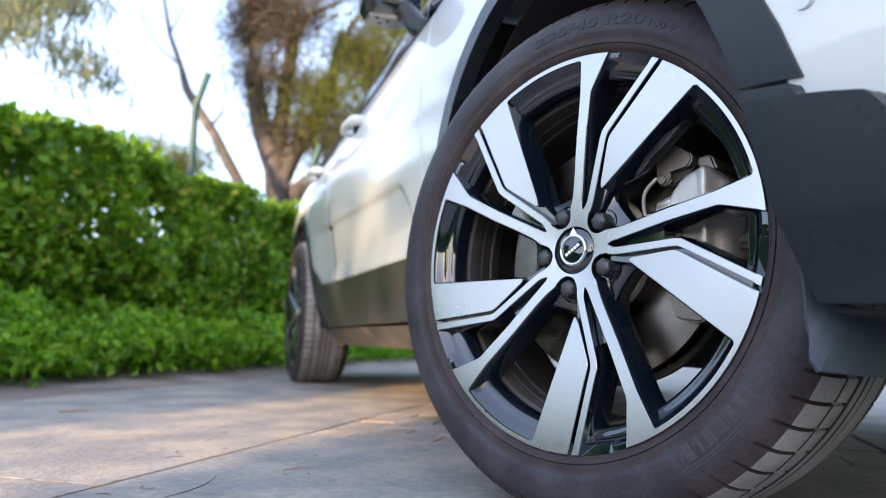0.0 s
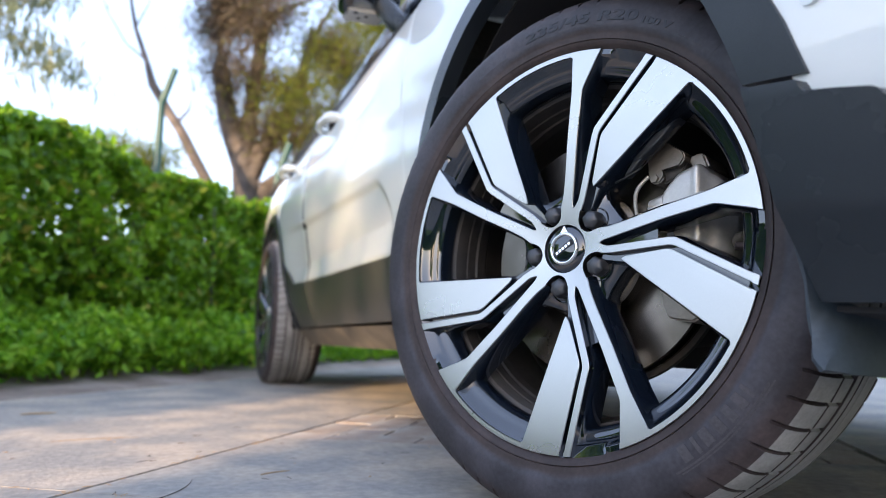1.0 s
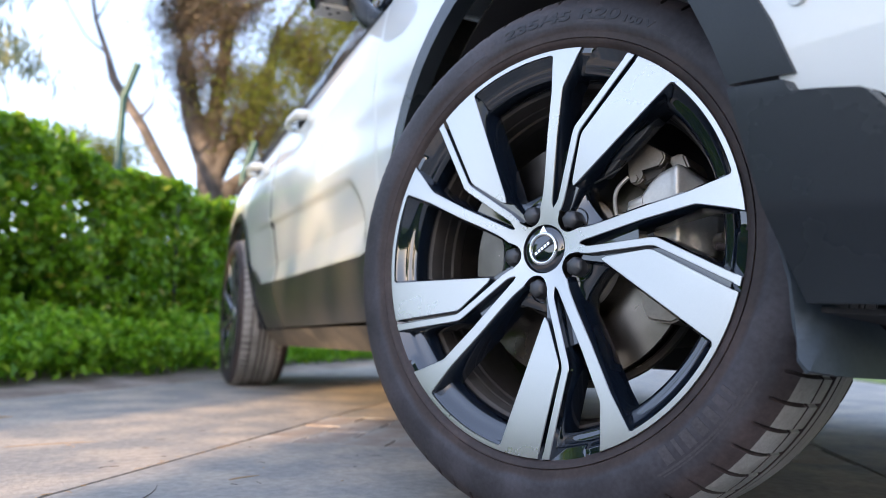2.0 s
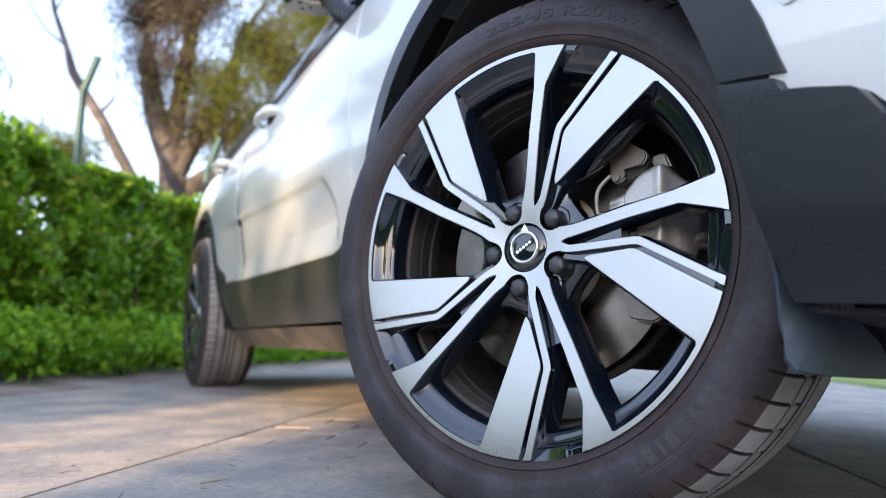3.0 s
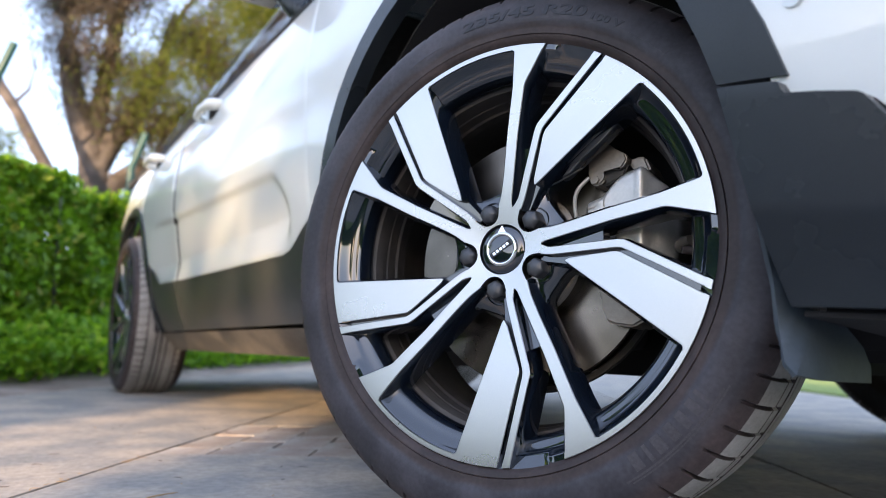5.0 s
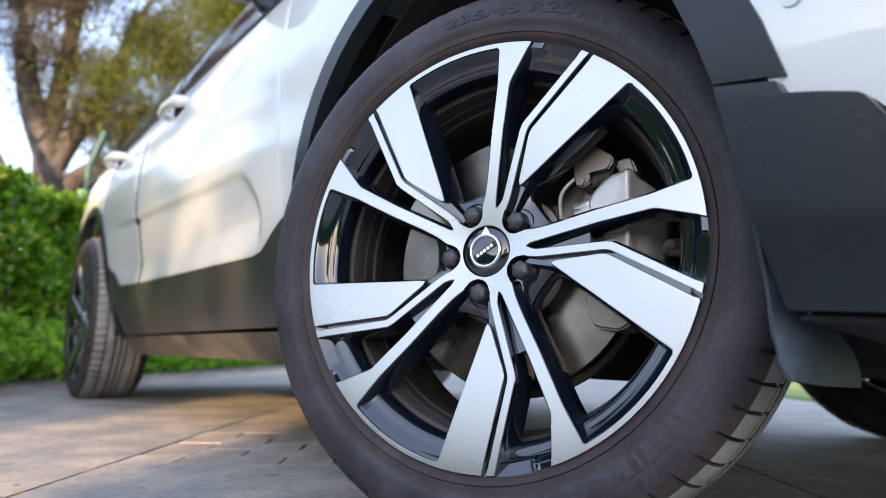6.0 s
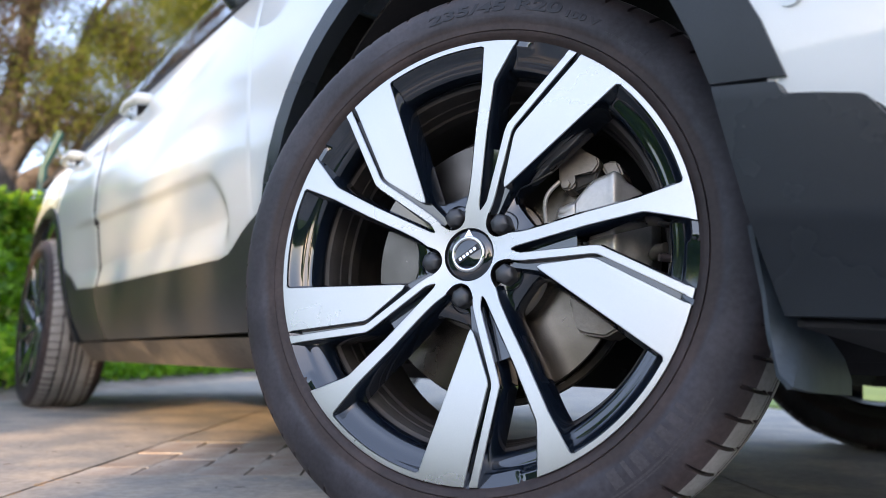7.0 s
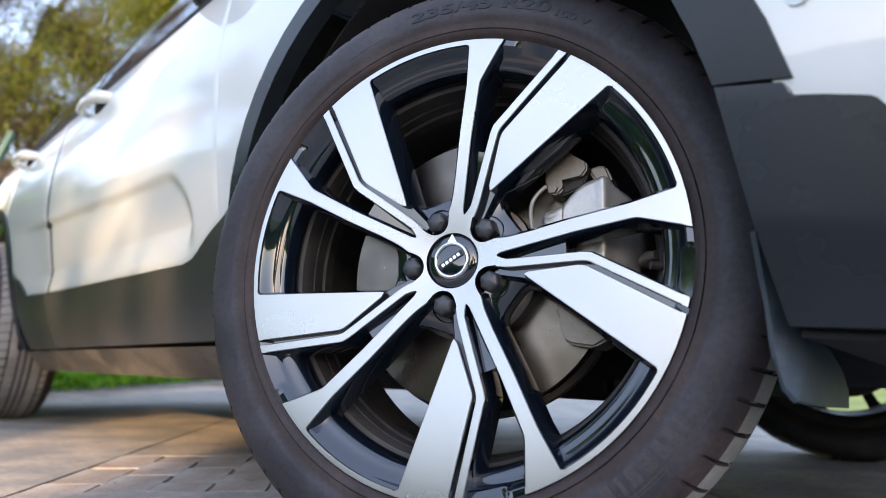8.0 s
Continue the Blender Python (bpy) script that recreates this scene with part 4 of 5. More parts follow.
body_part("bonnet", loft([across(0.80, 0.76, 0.32, 0.03), across(0.72, 0.83, 0.22, 0.04), across(0.40, 0.895, 0.10, 0.05), across(-0.30, 0.995, 0.045, 0.05), across(-0.68, 1.02, 0.045, 0.05)]), PAINT)
body_part("windscreen", loft([across(-0.70, 1.035, 0.07, 0.04), across(-1.00, 1.27, 0.14, 0.05), across(-1.38, 1.535, 0.345, 0.04)]), GLASS)
body_part("roof", loft([across(-1.36, 1.53, 0.335, 0.05), across(-1.9, 1.54, 0.335, 0.09), across(-2.8, 1.54, 0.335, 0.07), across(-3.30, 1.50, 0.37, 0.04)]), PAINT)
body_part("rear_window", loft([across(-3.31, 1.49, 0.37, 0.04), across(-3.48, 1.10, 0.16, 0.02)]), GLASS)
body_part("tailgate", loft([across(-3.48, 1.10, 0.14, 0.02), across(-3.57, 0.80, 0.16, 0), across(-3.59, 0.30, 0.20, 0)]), PAINT)
body_part("grille", loft([across(0.83, 0.74, 0.34, 0), across(0.845, 0.50, 0.36, 0), across(0.83, 0.24, 0.34, 0)]), BLACK)
body_part("floor_pan", box(-3.45, -0.52, 0.14, 2 * MID - 0.14, 0.215, 0.245), LINER, "dark underbody")
body_part("front_floor", box(-0.52, 0.76, 0.37, 2 * MID - 0.37, 0.215, 0.245), LINER, "dark underbody between the front wheels")
body_part("undertray", box(-0.72, -0.04, 0.38, 2 * MID - 0.45, 0.183, 0.228, 0.012), LINER, "black plastic tray under the engine")
body_part("engine_bay", box(-0.62, 0.70, 0.36, 2 * MID - 0.36, 0.23, 0.85), LINER)
body_part("cabin_tub", box(-2.20, -0.62, 0.12, 2 * MID - 0.12, 0.24, 0.98), UNDER)
body_part("boot_tub", box(-3.40, -2.20, 0.36, 2 * MID - 0.36, 0.24, 0.98), UNDER)

# wheels: the front pair turned to the left
TURN_F = pose(0, 0, 0.352, -2.78, 0, 23.65)
wheel = build_wheel(car)
wheel.matrix_parent_inverse = TO_CAR
wheel.matrix_basis = TURN_F
tagged(wheel, "two-tone alloy wheel turned to the left, standing on concrete")
brake = build_brake(car)
brake.matrix_parent_inverse = TO_CAR
brake.matrix_basis = TURN_F
build_bracket(brake)
copy_thing(wheel, pose(AXLE_R, -0.03, 0.352, 0, 0, 0) @ pose(0, 0, 0, 0, 31, 0))
copy_thing(wheel, pose(-0.205, 2 * MID, 0.352, 0, 0, 180 + 25.0) @ pose(0, 0, 0, 0, -20, 0))
copy_thing(wheel, pose(AXLE_R, 2 * MID + 0.03, 0.352, 0, 0, 180))
copy_thing(brake, pose(AXLE_R, -0.03, 0.352) @ pose(0, 0, 0, 0, 180, 0))
copy_thing(brake, pose(-0.205, 2 * MID, 0.352, 0, 0, 205) @ pose(0, 0, 0, 0, 180, 0))
# uprights, arms and drive shafts
for yy, s in ((0.0, 1), (2 * MID, -1)):
    body_part("suspension_arm", tube([(-0.05, yy + s * 0.16, 0.235), (-0.10, yy + s * 0.40, 0.255), (-0.16, yy + s * 0.60, 0.27)], [0.024, 0.028, 0.03], 10), LINER)
    body_part("drive_shaft", tube([(-0.02, yy + s * 0.10, 0.345), (-0.06, yy + s * 0.40, 0.33)], [0.045, 0.03], 14), UNDER)
    body_part("damper", tube([(-0.06, yy + s * 0.17, 0.36), (-0.10, yy + s * 0.24, 0.82)], [0.03, 0.035], 12), LINER)


# ---- ground ----
bm = bmesh.new()
bmesh.ops.create_grid(bm, x_segments=24, y_segments=24, size=300)
for v in bm.verts:
    v.co.z = -0.0055
ground = tagged(new("ground", mesh_of("ground", bm, JOINT, 0)), "bare sandy ground under and round the paving", "ground", kind="structure")
UA, UB = Vector((-0.804, 0.599, 0)), Vector((0.540, 0.842, 0))    # along and across the joints
BED_P, BED_D = Vector((-2.153, -1.133, 0)), Vector((-0.802, 0.597, 0))   # foot of the planting
BED_N = Vector((0.597, 0.802, 0))
pavement = tagged(new("pavement"), "grey concrete slabs with a band of clay pavers, dusty", "pavement", kind="structure")


def slab_mesh(a0, a1, b0, b1, z0=-0.05, z1=0.0, bevel=0.004, gap=0.0034, end_gap=0.0007, clip=True):
    bm = bmesh.new()
    corners = [(a0 + end_gap, b0 + gap), (a1 - end_gap, b0 + gap), (a1 - end_gap, b1 - gap), (a0 + end_gap, b1 - gap)]
    lo = [bm.verts.new(UA * a + UB * b + Vector((0, 0, z0))) for a, b in corners]
    hi = [bm.verts.new(UA * a + UB * b + Vector((0, 0, z1))) for a, b in corners]
    bm.faces.new(lo[::-1])
    bm.faces.new(hi)
    for i in range(4):
        bm.faces.new((lo[i], lo[(i + 1) % 4], hi[(i + 1) % 4], hi[i]))
    if clip:
        g = bm.verts[:] + bm.edges[:] + bm.faces[:]
        res = bmesh.ops.bisect_plane(bm, geom=g, plane_co=BED_P + BED_N * 0.27, plane_no=-BED_N, clear_outer=True)
        if len(bm.verts) < 6:
            bm.free()
            return None
        cut = [e for e in res["geom_cut"] if isinstance(e, bmesh.types.BMEdge)]
        if cut:
            bmesh.ops.contextual_create(bm, geom=cut)
    top = [e for e in bm.edges if min(e.verts[0].co.z, e.verts[1].co.z) > z1 - 1e-6]
    bmesh.ops.bevel(bm, geom=top, offset=bevel, segments=2, affect="EDGES")
    return bm


B_LINES = [-6.0, -4.72, -3.375, -2.03, -0.686, 0.583, 1.92]
for bi in range(len(B_LINES) - 1):
    b0, b1 = B_LINES[bi], B_LINES[bi + 1]
    a_lines = [-11.5, -10.06, -8.62, -7.18, -5.74, -4.3, -2.9, -1.48, -0.006, 0.593, 1.117, 2.6, 4.0, 5.4, 6.8, 8.2, 9.6] if abs(b0 + 0.686) < 0.01 else [-11.5, -10.06, -8.62, -7.18, -5.74, -4.3, -2.9, -1.48, -0.006, 2.4, 3.9, 5.4, 7.0]
    for ai in range(len(a_lines) - 1):
        a0, a1 = a_lines[ai], a_lines[ai + 1]
        if abs(b0 + 0.686) < 0.01 and abs(a0 - 0.593) < 1e-6:
            continue
        bm = slab_mesh(a0, a1, b0, b1, bevel=0.0009)
        if bm:
            part("slab", bm, SLAB, pavement, smooth=30)

# band of clay pavers between the slabs, half a brick staggered
PAVE_M = Matrix(((UA.x, UB.x, 0, 0), (UA.y, UB.y, 0, 0), (0, 0, 1, 0), (0, 0, 0, 1)))


PAVERS = {}


def paver_mesh(length):
    if length in PAVERS:
        return PAVERS[length]
    bm = bmesh.new()
    bmesh.ops.create_cube(bm, size=1, matrix=Matrix.Diagonal((length - 0.0022, 0.1016, 0.05, 1)))
    edges = [e for e in bm.edges if min(e.verts[0].co.z, e.verts[1].co.z) > 0.02]
    bmesh.ops.bevel(bm, geom=edges, offset=0.0009, segments=1, affect="EDGES")
    PAVERS[length] = mesh_of("paver", bm, BRICK, 0)
    return PAVERS[length]


prg = random.Random(4)
for i in range(12):
    b = -0.686 + 0.0525 + 0.1049 * i
    a = 0.594
    for length in ((0.205, 0.205, 0.112) if i % 2 else (0.102, 0.205, 0.215)):
        ob = new("paver", paver_mesh(length))
        ob.parent = pavement
        ob.matrix_basis = PAVE_M @ pose(a + length / 2, b, -0.0258 + prg.uniform(-0.0008, 0.0008), prg.uniform(-0.25, 0.25), prg.uniform(-0.25, 0.25), prg.uniform(-0.9, 0.9))
        a += length

# planting bed, lawn
bm = bmesh.new()
rows = []
for i in range(41):
    s = -9 + 30 * i / 40
    rows.append([bm.verts.new(BED_P + BED_D * s - BED_N * w + Vector((0, 0, z + 0.012 * noise.noise(Vector((s * 3, w * 5, 0)))))) for w, z in ((-0.30, -0.012), (-0.22, 0.002), (-0.05, 0.010), (0.2, 0.03), (0.8, 0.05), (1.8, 0.05), (3.0, -0.02))])
grid_faces(bm, rows)
tagged(new("planting_bed", mesh_of("planting_bed", bm, SOIL)), "brown soil bed under the hedge", "soil", kind="structure")


def leaf_cloud(name, centres, sizes, material, rng, slim=0.5, droop=0.3):
    """Many small folded leaves, one island each, as one mesh."""
    n = len(centres)
    d1 = rng.normal(size=(n, 3))
    d1[:, 2] -= droop
    d1 /= np.linalg.norm(d1, axis=1)[:, None]
    d2 = np.cross(d1, rng.normal(size=(n, 3)))
    d2 /= np.linalg.norm(d2, axis=1)[:, None]
    d3 = np.cross(d1, d2)
    s = sizes[:, None]
    tip, root = centres + d1 * s * 0.5, centres - d1 * s * 0.5
    le, ri = centres + (d2 * slim * 0.5 + d3 * 0.12) * s, centres + (-d2 * slim * 0.5 + d3 * 0.12) * s
    verts = np.stack([root, le, tip, ri], 1).reshape(-1, 3)
    faces = [(4 * i, 4 * i + 1, 4 * i + 2, 4 * i + 3) for i in range(n)]
    me = bpy.data.meshes.new(name)
    me.from_pydata(verts.tolist(), [], faces)
    me.materials.append(material)
    return me


rng = np.random.default_rng(5)
P, D, N = np.array(BED_P), np.array(BED_D), np.array(BED_N)


def noise_at(pts, f, seed):
    return np.array([noise.noise(Vector((p[0] * f + seed, p[1] * f, p[2] * f))) for p in pts])


# clipped hedge
def hedge_points(n, s0, s1, front, depth, h, rough=0.17):
    s = rng.uniform(s0, s1, n)
    w = front + depth * rng.beta(1.0, 1.6, n)
    z = h * rng.uniform(0.02, 1.0, n)
    edge_top = rng.random(n) < 0.22
    z[edge_top] = h * rng.uniform(0.93, 1.03, edge_top.sum())
    w[edge_top] = front + depth * rng.random(edge_top.sum())
    p = P + D * s[:, None] - N * w[:, None]
    p[:, 2] = z
    k = noise_at(p, 2.3, 1.0)
    p -= N * (rough * k)[:, None]
    p[:, 2] += 0.09 * noise_at(p, 1.4, 7.0) * (z / h)
    hole = noise_at(p, 4.5, 30.0)
    keep = hole > -0.26
    return p[keep]


pts = hedge_points(150000, -1.7, 11.0, 0.46, 0.75, 1.25)
hedge = tagged(new("hedge"), "clipped green hedge behind the parked car, dense small leaves", "hedge", kind="stuff")
hedge.location = P + D * 1.0 - N * 0.9
me = leaf_cloud("hedge_leaves", pts - np.array(hedge.location), rng.uniform(0.04, 0.085, len(pts)), HEDGE_LEAF, rng, 0.62)
ob = new("leaves", me)
ob.parent = hedge
bm = bmesh.new()
for i in range(90):
    s = -1.6 + 10.5 * rng.random()
    w = 0.65 + 0.5 * rng.random()
    base = P + D * s - N * w - np.array(hedge.location)
    base[2] = 0.0
    h = rng.uniform(0.8, 1.25)
    lean = rng.normal(size=3) * 0.12
    lean[2] = 0
    tube([base, base + lean * 0.5 + np.array([0, 0, h * 0.5]), base + lean + np.array([0, 0, h])], [0.013, 0.009, 0.004], 5, bm)
ob = new("stems", mesh_of("hedge_stems", bm, BARK))
ob.parent = hedge

# dark sheet inside the leaves, its colour standing in for the hedge's inner shade
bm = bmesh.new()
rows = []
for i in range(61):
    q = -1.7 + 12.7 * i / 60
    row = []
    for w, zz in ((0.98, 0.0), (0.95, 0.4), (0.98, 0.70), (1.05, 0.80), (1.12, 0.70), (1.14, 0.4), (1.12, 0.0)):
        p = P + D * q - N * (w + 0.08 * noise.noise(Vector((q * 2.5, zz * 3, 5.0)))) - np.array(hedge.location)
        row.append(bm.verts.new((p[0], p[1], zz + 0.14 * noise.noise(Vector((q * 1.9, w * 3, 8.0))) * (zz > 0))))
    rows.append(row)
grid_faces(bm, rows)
ob = new("dark_core", mesh_of("hedge_shade_core", bm, CORE_SHADE))
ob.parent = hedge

# low shrubs along the foot of the hedge
n = 60000
s = rng.uniform(-1.7, 11.0, n)
w = 0.62 * rng.random(n) ** 0.85
w += 0.10 * np.array([noise.noise(Vector((q * 3.3, 0, 2.0))) for q in s]) + 0.05 * np.array([noise.noise(Vector((q * 11, 0, 6.0))) for q in s])
tuft = 0.24 + 0.19 * np.array([noise.noise(Vector((q * 2.1, r * 3.0, 4.0))) for q, r in zip(s, w)]) + 0.13 * np.array([noise.noise(Vector((q * 7, r * 7, 9.0))) for q, r in zip(s, w)])
prof = np.sin(np.clip((w + 0.10) / 0.48, 0.02, 1) * np.pi / 2) ** 0.6
z = (tuft * prof + 0.05) * rng.beta(2.2, 1.1, n)
pts = P + D * s[:, None] - N * w[:, None]
pts[:, 2] = z + 0.02
shrub = tagged(new("low_shrubs"), "bright green low shrubs edging the paving", "shrubs", kind="stuff")
shrub.location = P + D * 1.0 - N * 0.3
ob = new("leaves", leaf_cloud("shrub_leaves", pts - np.array(shrub.location), rng.uniform(0.030, 0.072, n), SHRUB_LEAF, rng, 0.55, -0.5))
ob.parent = shrub


# trees
def grow(base, way, length, radius, depth, rng, out, tips, wobble=0.25, fork=(2, 3), shrink=0.72):
    """A limb with its branches: fills out with (points, radii) and tips with end points."""
    pts, rad = [np.array(base, float)], [radius]
    d = np.array(way, float)
    steps = 5
    for i in range(steps):
        d = d + rng.normal(size=3) * wobble * 0.5
        d /= np.linalg.norm(d)
        pts.append(pts[-1] + d * length / steps)
        rad.append(radius * (1 - 0.45 * (i + 1) / steps))
    out.append((pts, rad))
    if depth == 0:
        for q in (-1, -2, -3, -4):
            tips.append((pts[q], d))
        return
    if depth == 1:
        tips.append((pts[-2], d))
    for k in range(rng.integers(fork[0], fork[1] + 1)):
        nd = d + rng.normal(size=3) * 0.6
        nd /= np.linalg.norm(nd)
        start = pts[-1] if k < 2 else pts[rng.integers(2, 5)]
        grow(start, nd, length * shrink * rng.uniform(0.8, 1.15), rad[-1] * 0.8, depth - 1, rng, out, tips, wobble, fork, shrink)


def build_tree(name, label, base, limbs, seed, leaf_material, leaves_per, leaf_size, spread, slim=0.2, droop=0.8, depth=4, keep=1.0, wobble=0.25, tubes=()):
    rg = np.random.default_rng(seed)
    tree = tagged(new(name), label, "tree")
    tree.location = base
    out, tips = [([np.array(p, float) for p in pts], rad) for pts, rad in tubes], []
    for b, way, length, radius, dep in limbs:
        grow(b, way, length, radius, dep, rg, out, tips, wobble)
    bm = bmesh.new()
    for pts, rad in out:
        tube(pts, rad, 12 if rad[0] > 0.08 else 7 if rad[0] > 0.03 else 4, bm)
    for v in bm.verts:
        if v.co.length < 8:
            v.co += Vector((1, 1, 0)) * 0.03 * noise.noise(v.co * 3.0)
    part("trunk", bm, BARK, tree)
    if leaves_per:
        cs = []
        for p, d in tips:
            if rg.random() > keep:
                continue
            m = leaves_per
            cs.append(p + rg.normal(size=(m, 3)) * spread + np.outer(rg.uniform(-1, 1, m), d) * spread)
        cs = np.concatenate(cs)
        me = leaf_cloud("crown", cs, rg.uniform(0.6, 1.3, len(cs)) * leaf_size, leaf_material, rg, slim, droop)
        ob = new("crown", me)
        ob.parent = tree
    return tree


TREE_LABEL = "gnarled old tree with rough brown bark and thin olive foliage"
build_tree("tree", TREE_LABEL, (-10.0, 0.0, 0.0),
           [((0, 0.2, 3.5), (0.2, -0.2, 0.6), 0.45, 0.04, 2), ((0, 0.02, 4.3), (0.2, -0.3, 0.7), 0.5, 0.04, 2), ((0, 0.10, 3.9), (0.3, -0.4, 0.3), 0.35, 0.03, 1), ((0, 0.4, 3.2), (0.4, 0.3, 0.2), 0.4, 0.03, 2), ((0, 0.5, 2.6), (0.4, 0.5, -0.1), 0.4, 0.03, 2), ((0, 0.3, 4.6), (0.3, 0.2, 0.4), 0.5, 0.04, 2), ((0, 0.0, 5.0), (0.1, 0.3, 0.8), 0.6, 0.05, 3), ((0, 0.02, 4.4), (0.3, 0.6, 0.4), 0.5, 0.04, 3), ((0, 0.5, 3.6), (0.4, 0.2, 0.5), 0.5, 0.04, 2), ((0, 0.58, 4.5), (0.3, 0.2, 0.6), 0.6, 0.05, 3), ((0, 0.7, 5.3), (0.1, 0.5, 0.6), 0.7, 0.05, 3), ((0, 0.85, 3.35), (0.4, 0.3, 0.1), 0.55, 0.04, 3), ((0, 1.2, 4.0), (0.3, 0.6, 0.3), 0.6, 0.05, 3), ((0, 1.4, 5.1), (0.2, 0.4, 0.7), 0.7, 0.05, 3), ((0, 1.1, 2.75), (0.4, 0.5, 0.2), 0.5, 0.04, 3), ((0, 1.7, 3.1), (0.3, 0.6, 0.3), 0.6, 0.04, 3), ((0, 2.2, 3.8), (0.2, 0.5, 0.5), 0.6, 0.04, 3), ((0, 1.0, 4.2), (0.5, 0.2, 0.3), 0.6, 0.04, 3)],
           11, DRY_LEAF, 92, 0.085, 0.19, keep=0.9, wobble=0.3,
           tubes=[([(0, 0.62, 0), (0.03, 0.61, 0.6), (0, 0.60, 1.3), (-0.02, 0.57, 2.0), (0, 0.50, 2.5), (0, 0.42, 3.0)], [0.29, 0.25, 0.22, 0.21, 0.20, 0.17]),
                  ([(0, 0.45, 2.8), (0, 0.30, 3.2), (0, 0.16, 3.6), (0, 0.02, 4.3), (0, -0.02, 5.1), (0, 0.1, 6.0)], [0.19, 0.17, 0.15, 0.12, 0.09, 0.05]),
                  ([(0, 0.42, 2.9), (0, 0.50, 3.6), (0, 0.58, 4.5), (0, 0.70, 5.4)], [0.17, 0.13, 0.10, 0.06]),
                  ([(0, 0.50, 2.6), (0, 0.68, 3.05), (0, 0.95, 3.5), (0, 1.22, 4.05), (0, 1.40, 5.2)], [0.18, 0.16, 0.14, 0.11, 0.06]),
                  ([(0, 0.57, 2.2), (0, 0.85, 2.55), (0, 1.15, 2.8), (0, 1.7, 3.15), (0, 2.2, 3.85)], [0.14, 0.13, 0.11, 0.08, 0.04])])
build_tree("tree", "tree with fresh yellow-green foliage", (-9.5, 4.1, 0.0),
           [((0, 0, 0), (0.0, 0.0, 1), 3.0, 0.16, 0), ((0, 0, 2.8), (0.2, -0.3, 0.9), 1.3, 0.10, 4), ((0, 0, 2.8), (-0.2, 0.4, 1), 1.3, 0.10, 4), ((0, 0, 2.9), (0.3, -0.6, 1.0), 1.3, 0.09, 4), ((0, 0, 3.0), (0.3, -0.6, 1.5), 1.6, 0.09, 4)],
           21, TREE_LEAF, 130, 0.085, 0.27, keep=0.85)
# out-of-view tree, added to cast shade and kept for reflections in the paint
build_tree("tree", "unseen tall broad tree with a high dense crown, added for reflections", (-5.6, -5.6, 0.0),
           [((0, 0, 0), (0.02, 0.05, 1), 5.5, 0.17, 0), ((0.0, 0.2, 5.3), (0.2, 0.5, 1.0), 0.8, 0.09, 4), ((0, 0.2, 5.4), (-0.1, -0.4, 1), 0.8, 0.08, 4), ((0, 0.2, 5.4), (0.6, 0.1, 1.0), 0.8, 0.08, 4), ((0, 0.15, 5.0), (0.2, -0.6, 0.6), 0.7, 0.07, 4), ((0, 0.3, 5.1), (0.2, 0.2, 0.15), 0.35, 0.05, 3), ((0, 0.2, 5.3), (-0.5, 0.3, 1.1), 0.8, 0.08, 4)],
           61, HEDGE_LEAF, 60, 0.16, 0.17, slim=0.5)
thin = tagged(new("tree"), "thin bare leaning tree behind the hedge", "tree")
thin.location = (-9.0, 0.9, 0.0)
bm = tube([(0, 0, 0), (0, -0.35, 0.9), (0, -0.93, 2.18), (0.03, -1.18, 2.6), (0, -1.38, 2.97), (0.02, -1.6, 3.28), (0, -1.79, 3.59), (0, -1.88, 3.9), (0, -2.05, 4.34), (0, -2.15, 4.82), (0, -2.3, 5.4)], [0.10, 0.095, 0.08, 0.075, 0.07, 0.066, 0.06, 0.04, 0.03, 0.022, 0.008], 8)
tube([(0, -1.45, 3.08), (0, -1.30, 3.3), (0, -1.26, 3.6), (0, -1.35, 3.9)], [0.03, 0.022, 0.014, 0.005], 5, bm)
tube([(0, -1.88, 3.9), (0, -2.15, 4.1), (0, -2.4, 4.5), (0, -2.6, 5.0)], [0.02, 0.014, 0.01, 0.004], 5, bm)
tube([(0, -2.05, 4.34), (0.05, -1.9, 4.7), (0.05, -1.85, 5.1)], [0.016, 0.01, 0.004], 5, bm)
part("trunk", bm, BARK, thin)
build_tree("tree", "tall tree with drooping grey-green needles", (-5.2, -3.4, 0.0),
           [((0, 0, 0), (0.0, 0.02, 1), 2.9, 0.13, 0), ((0, 0.05, 2.75), (0.05, 0.9, 0.0), 0.95, 0.03, 2), ((0, 0.05, 2.85), (0.0, 0.9, 0.0), 0.95, 0.03, 2), ((0, 0.05, 2.6), (0.1, 0.9, -0.02), 0.75, 0.025, 1), ((0, 0.05, 2.8), (0, -0.4, 0.5), 0.4, 0.06, 0)],
           41, PINE_LEAF, 42, 0.15, 0.085, slim=0.12, droop=2.4, wobble=0.14)
for ty, th, seed in ((-1.50, 2.75, 51), (-0.80, 2.75, 52), (-2.6, 2.3, 53)):
    build_tree("tree", "young tree with olive and orange leaves behind the hedge", (-9.0, ty, 0.0),
               [((0, 0, 0), (0, 0, 1), th * 0.75, 0.03, 0), ((0, 0, th * 0.75), (0, 0.05, 1), 0.35, 0.02, 2), ((0, 0, th * 0.75), (0, -0.5, 0.8), 0.3, 0.02, 2)],
               seed, TREE_LEAF, 50, 0.085, 0.13)
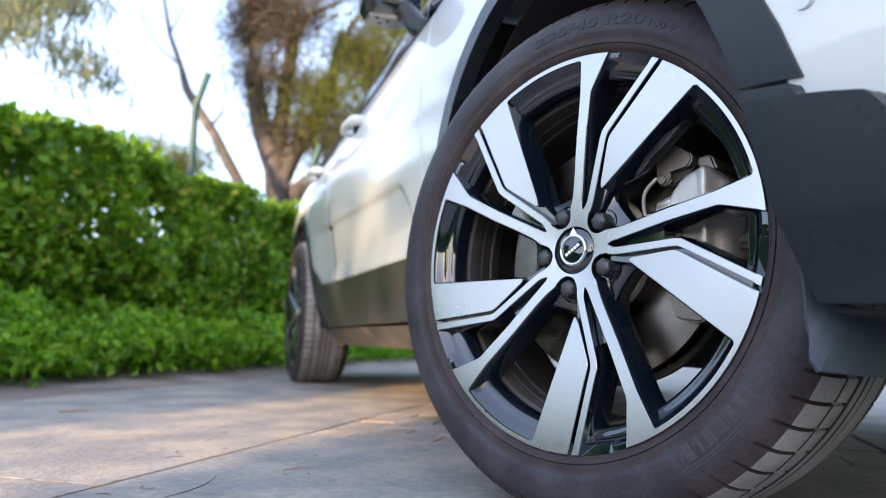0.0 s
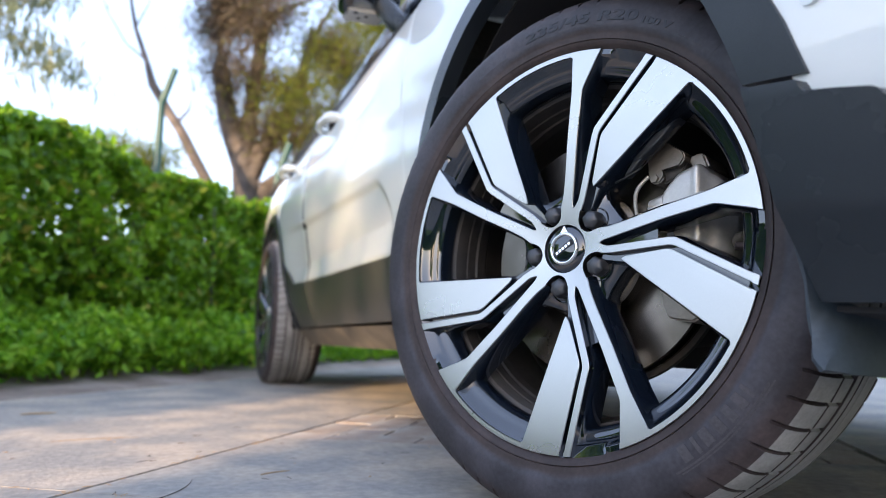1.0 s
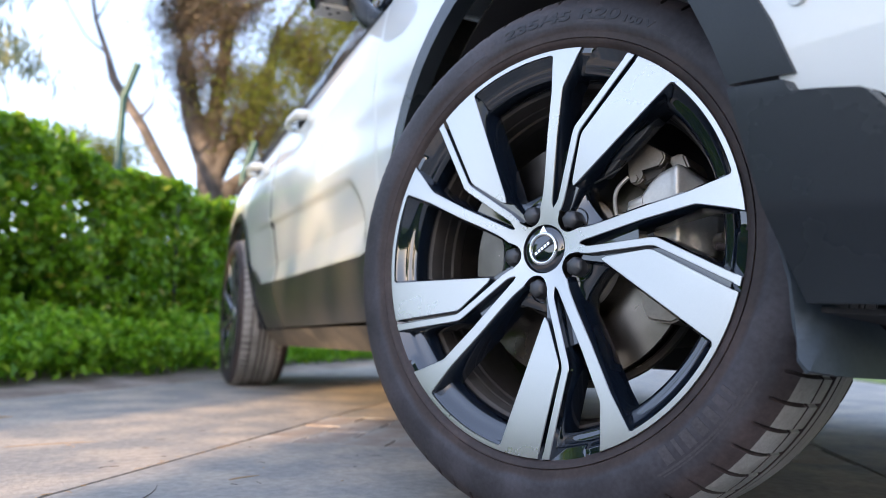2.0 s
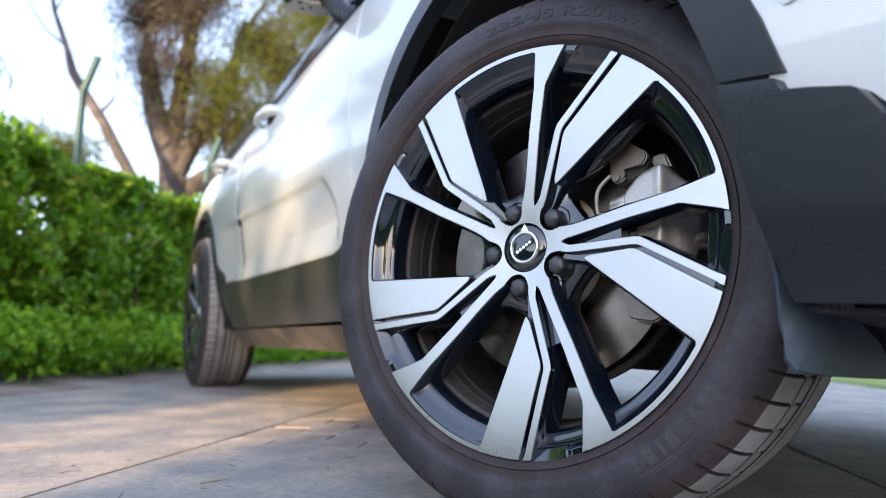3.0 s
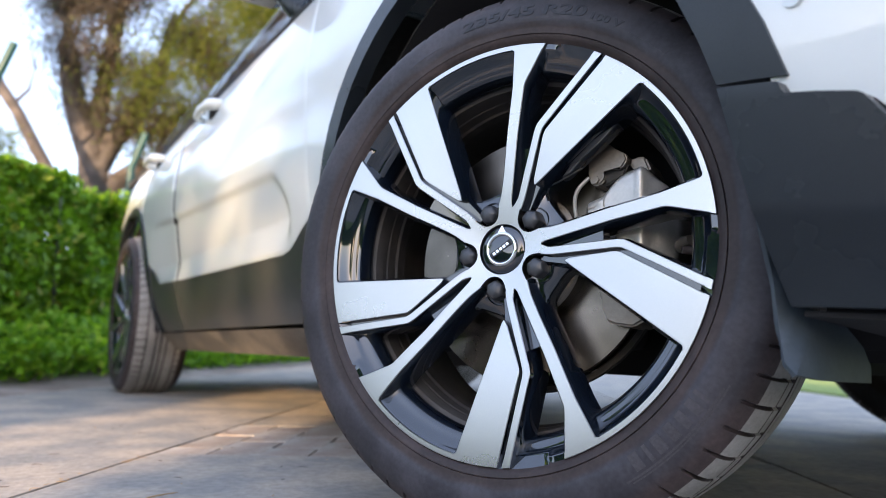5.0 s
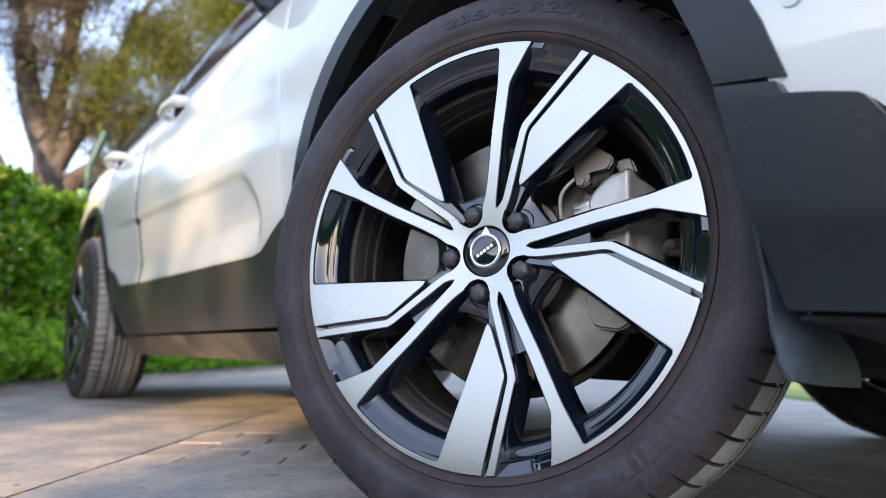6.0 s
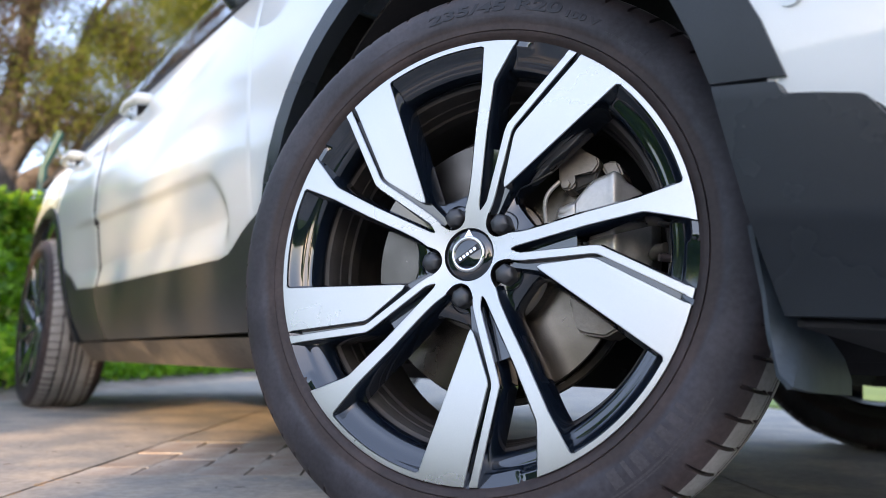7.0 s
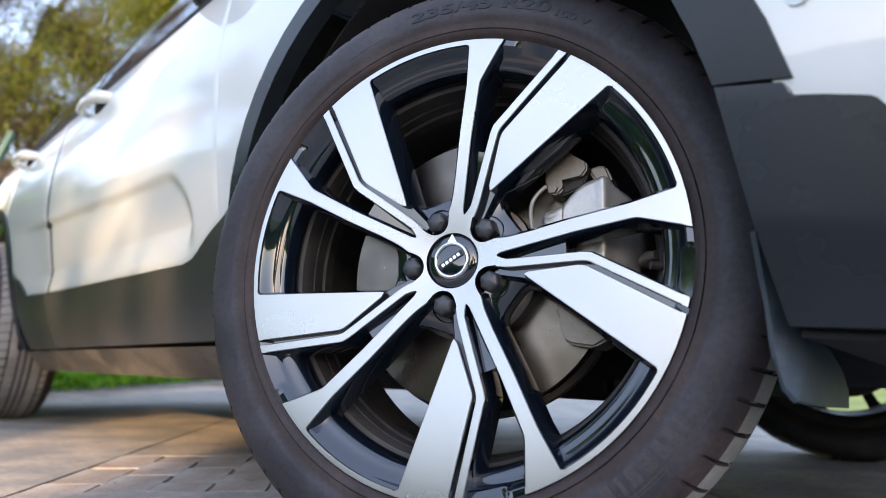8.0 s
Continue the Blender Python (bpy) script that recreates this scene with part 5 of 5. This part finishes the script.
# green posts with bent tops behind the hedge
for px, py, top, label in ((-8.0, -0.727, 3.46, "green painted steel post with a bent top behind the hedge"), (-8.6, 0.78, 2.86, "lower green painted steel fence post behind the hedge")):
    post = tagged(new("fence_post", mesh_of("fence_post", tube([(0, 0, 0), (0, 0, 1.5), (0, 0.0, top - 0.44), (0.01, 0.02, top - 0.38), (0.05, 0.13, top)], [0.045] * 5, 14), POLE)), label, "post", group="fence posts")
    post.location = (px, py, 0)

# far side: lawn and bushes
bm = bmesh.new()
rows = []
for i in range(41):
    a = -25 + 50 * i / 40
    rows.append([bm.verts.new(UA * a + UB * (b + 0.03 * noise.noise(Vector((a * 2.1, b, 0)))) + Vector((0, 0, z))) for b, z in ((1.91, -0.02), (1.92, 0.012), (2.4, 0.03), (6, 0.04), (18, 0.05), (45, 0.05))])
grid_faces(bm, rows)
tagged(new("lawn", mesh_of("lawn", bm, LAWN)), "sunlit green lawn beyond the paving", "lawn", kind="structure")
n = 26000
far = np.stack([rng.uniform(-16, 14, n), rng.uniform(17, 19, n), 1.7 * rng.beta(1.3, 1.0, n)], 1)
far[:, 2] *= 0.75 + 0.4 * noise_at(far * np.array([1, 1, 0]), 0.5, 3.0)
bushes = tagged(new("bushes"), "row of bright green bushes beyond the lawn", "bushes", kind="stuff")
bushes.location = (0, 18, 0)
ob = new("leaves", leaf_cloud("bush_leaves", far - np.array([0, 18, 0]), rng.uniform(0.10, 0.22, n), SHRUB_LEAF, rng, 0.6))
ob.parent = bushes

# unseen tall planting added behind the viewer: blocks the low sun save over it and through one gap
n = 70000
ang = rng.uniform(-2.75, 0.75, n)
rad = 11 + rng.uniform(-0.8, 0.8, n)
around = np.stack([rad * np.cos(ang), rad * np.sin(ang), np.zeros(n)], 1)
cross = around[:, 0] * -SUN_AZ[1] + around[:, 1] * SUN_AZ[0]
LINE, TOPS = [-9.0, -2.9, -2.5, -1.9, -1.78, -1.42, -1.34, -0.70, -0.46, 1.5, 2.0, 9.0], [1.5, 1.6, 2.85, 2.9, 3.15, 3.15, 1.45, 1.45, 3.5, 3.4, 1.5, 1.2]
tall = np.interp(cross, LINE, TOPS)
tall[around[:, 0] * SUN_AZ[0] + around[:, 1] * SUN_AZ[1] < 0] = 1.2
around[:, 2] = tall * (1 + 0.05 * noise_at(around, 1.1, 13.0)) * rng.beta(1.25, 0.85, n)
over = (cross > -1.8) & (cross < -0.4) & (rng.random(n) < 0.30)      # thin leaves added over the gap to shade the car's flank
around[over, 2] = rng.uniform(2.55, 4.3, over.sum())
sun_block = tagged(new("tall_bushes"), "unseen row of tall green bushes added to block the low sun", "bushes", kind="stuff")
sun_block.location = (0, -9, 0)
ob = new("leaves", leaf_cloud("sun_block_leaves", around - np.array([0, -9, 0]), rng.uniform(0.12, 0.26, n), HEDGE_LEAF, rng, 0.6))
ob.parent = sun_block
# dark sheet through the added bushes, so that they block the sun fully
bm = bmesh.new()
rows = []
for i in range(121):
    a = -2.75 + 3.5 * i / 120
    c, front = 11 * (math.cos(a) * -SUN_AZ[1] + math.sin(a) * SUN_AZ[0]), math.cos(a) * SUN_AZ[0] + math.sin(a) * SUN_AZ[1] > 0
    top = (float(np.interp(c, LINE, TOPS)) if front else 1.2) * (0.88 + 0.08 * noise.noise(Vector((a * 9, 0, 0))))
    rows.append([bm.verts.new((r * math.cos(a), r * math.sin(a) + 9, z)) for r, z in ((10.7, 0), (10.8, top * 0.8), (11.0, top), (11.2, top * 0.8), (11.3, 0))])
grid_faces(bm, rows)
ob = new("dark_core", mesh_of("sun_block_core", bm, CORE_SHADE))
ob.parent = sun_block

# litter on the paving
lit = random.Random(8)


def strewn(name, label, x, y, length, turn, radius, material, bend=0.03, flat=1.0):
    pts = []
    for i in range(7):
        t = i / 6 - 0.5
        pts.append((length * t, bend * (0.25 - t * t) * 4 * length, radius * 0.8))
    bm = tube(pts, [radius * q for q in (0.5, 0.9, 1, 1, 0.9, 0.7, 0.3)], 6)
    for v in bm.verts:
        v.co.z *= flat
        v.co.z = max(v.co.z, 0.0002)
    ob = tagged(new(name, mesh_of(name, bm, material)), label, name.replace("_", " "))
    ob.matrix_world = pose(x, y, 0.0005, 0, 0, turn)
    return ob


STRAW_LABEL, TWIG_LABEL = "dry straw-coloured leaf lying on the concrete", "thin dark twig lying on the concrete"
strewn("dry_leaf", STRAW_LABEL, -0.90, -0.60, 0.17, 99, 0.0022, STRAW, 0.07, 0.35)
strewn("dry_leaf", STRAW_LABEL, -1.45, -0.79, 0.09, 105, 0.0045, STRAW, 0.1, 0.6)
strewn("dry_leaf", STRAW_LABEL, -0.42, -0.288, 0.055, 112, 0.0013, STRAW, 0.06)
strewn("twig", TWIG_LABEL, -0.33, -0.455, 0.17, 155, 0.0007, TWIG, -0.10)
CRUMB_LABEL = "small pale crumb of dry leaf on the paving"
for i in range(90):
    a, b = lit.uniform(-0.3, 1.4), lit.uniform(-1.1, 0.1)
    x, y = UA.x * a + UB.x * b, UA.y * a + UB.y * b
    if lit.random() < 0.75:
        strewn("twig", TWIG_LABEL, x, y, lit.uniform(0.006, 0.030), lit.uniform(0, 180), 0.0006, TWIG, lit.uniform(-0.2, 0.2))
    else:
        strewn("leaf_crumb", CRUMB_LABEL, x, y, lit.uniform(0.004, 0.010), lit.uniform(0, 180), 0.0014, STRAW, 0.1, 0.6)
# litter swept into the joints
for i in range(40):
    if i % 3 == 2:
        a, b = -0.006 + lit.gauss(0, 0.008), lit.uniform(-1.05, -0.25)
    else:
        a, b = lit.uniform(-0.1, 0.55), -0.686 + lit.gauss(0, 0.007)
    strewn("leaf_crumb", CRUMB_LABEL, UA.x * a + UB.x * b, UA.y * a + UB.y * b, lit.uniform(0.006, 0.022), lit.uniform(0, 180), 0.0009, STRAW, 0.1, 0.6)
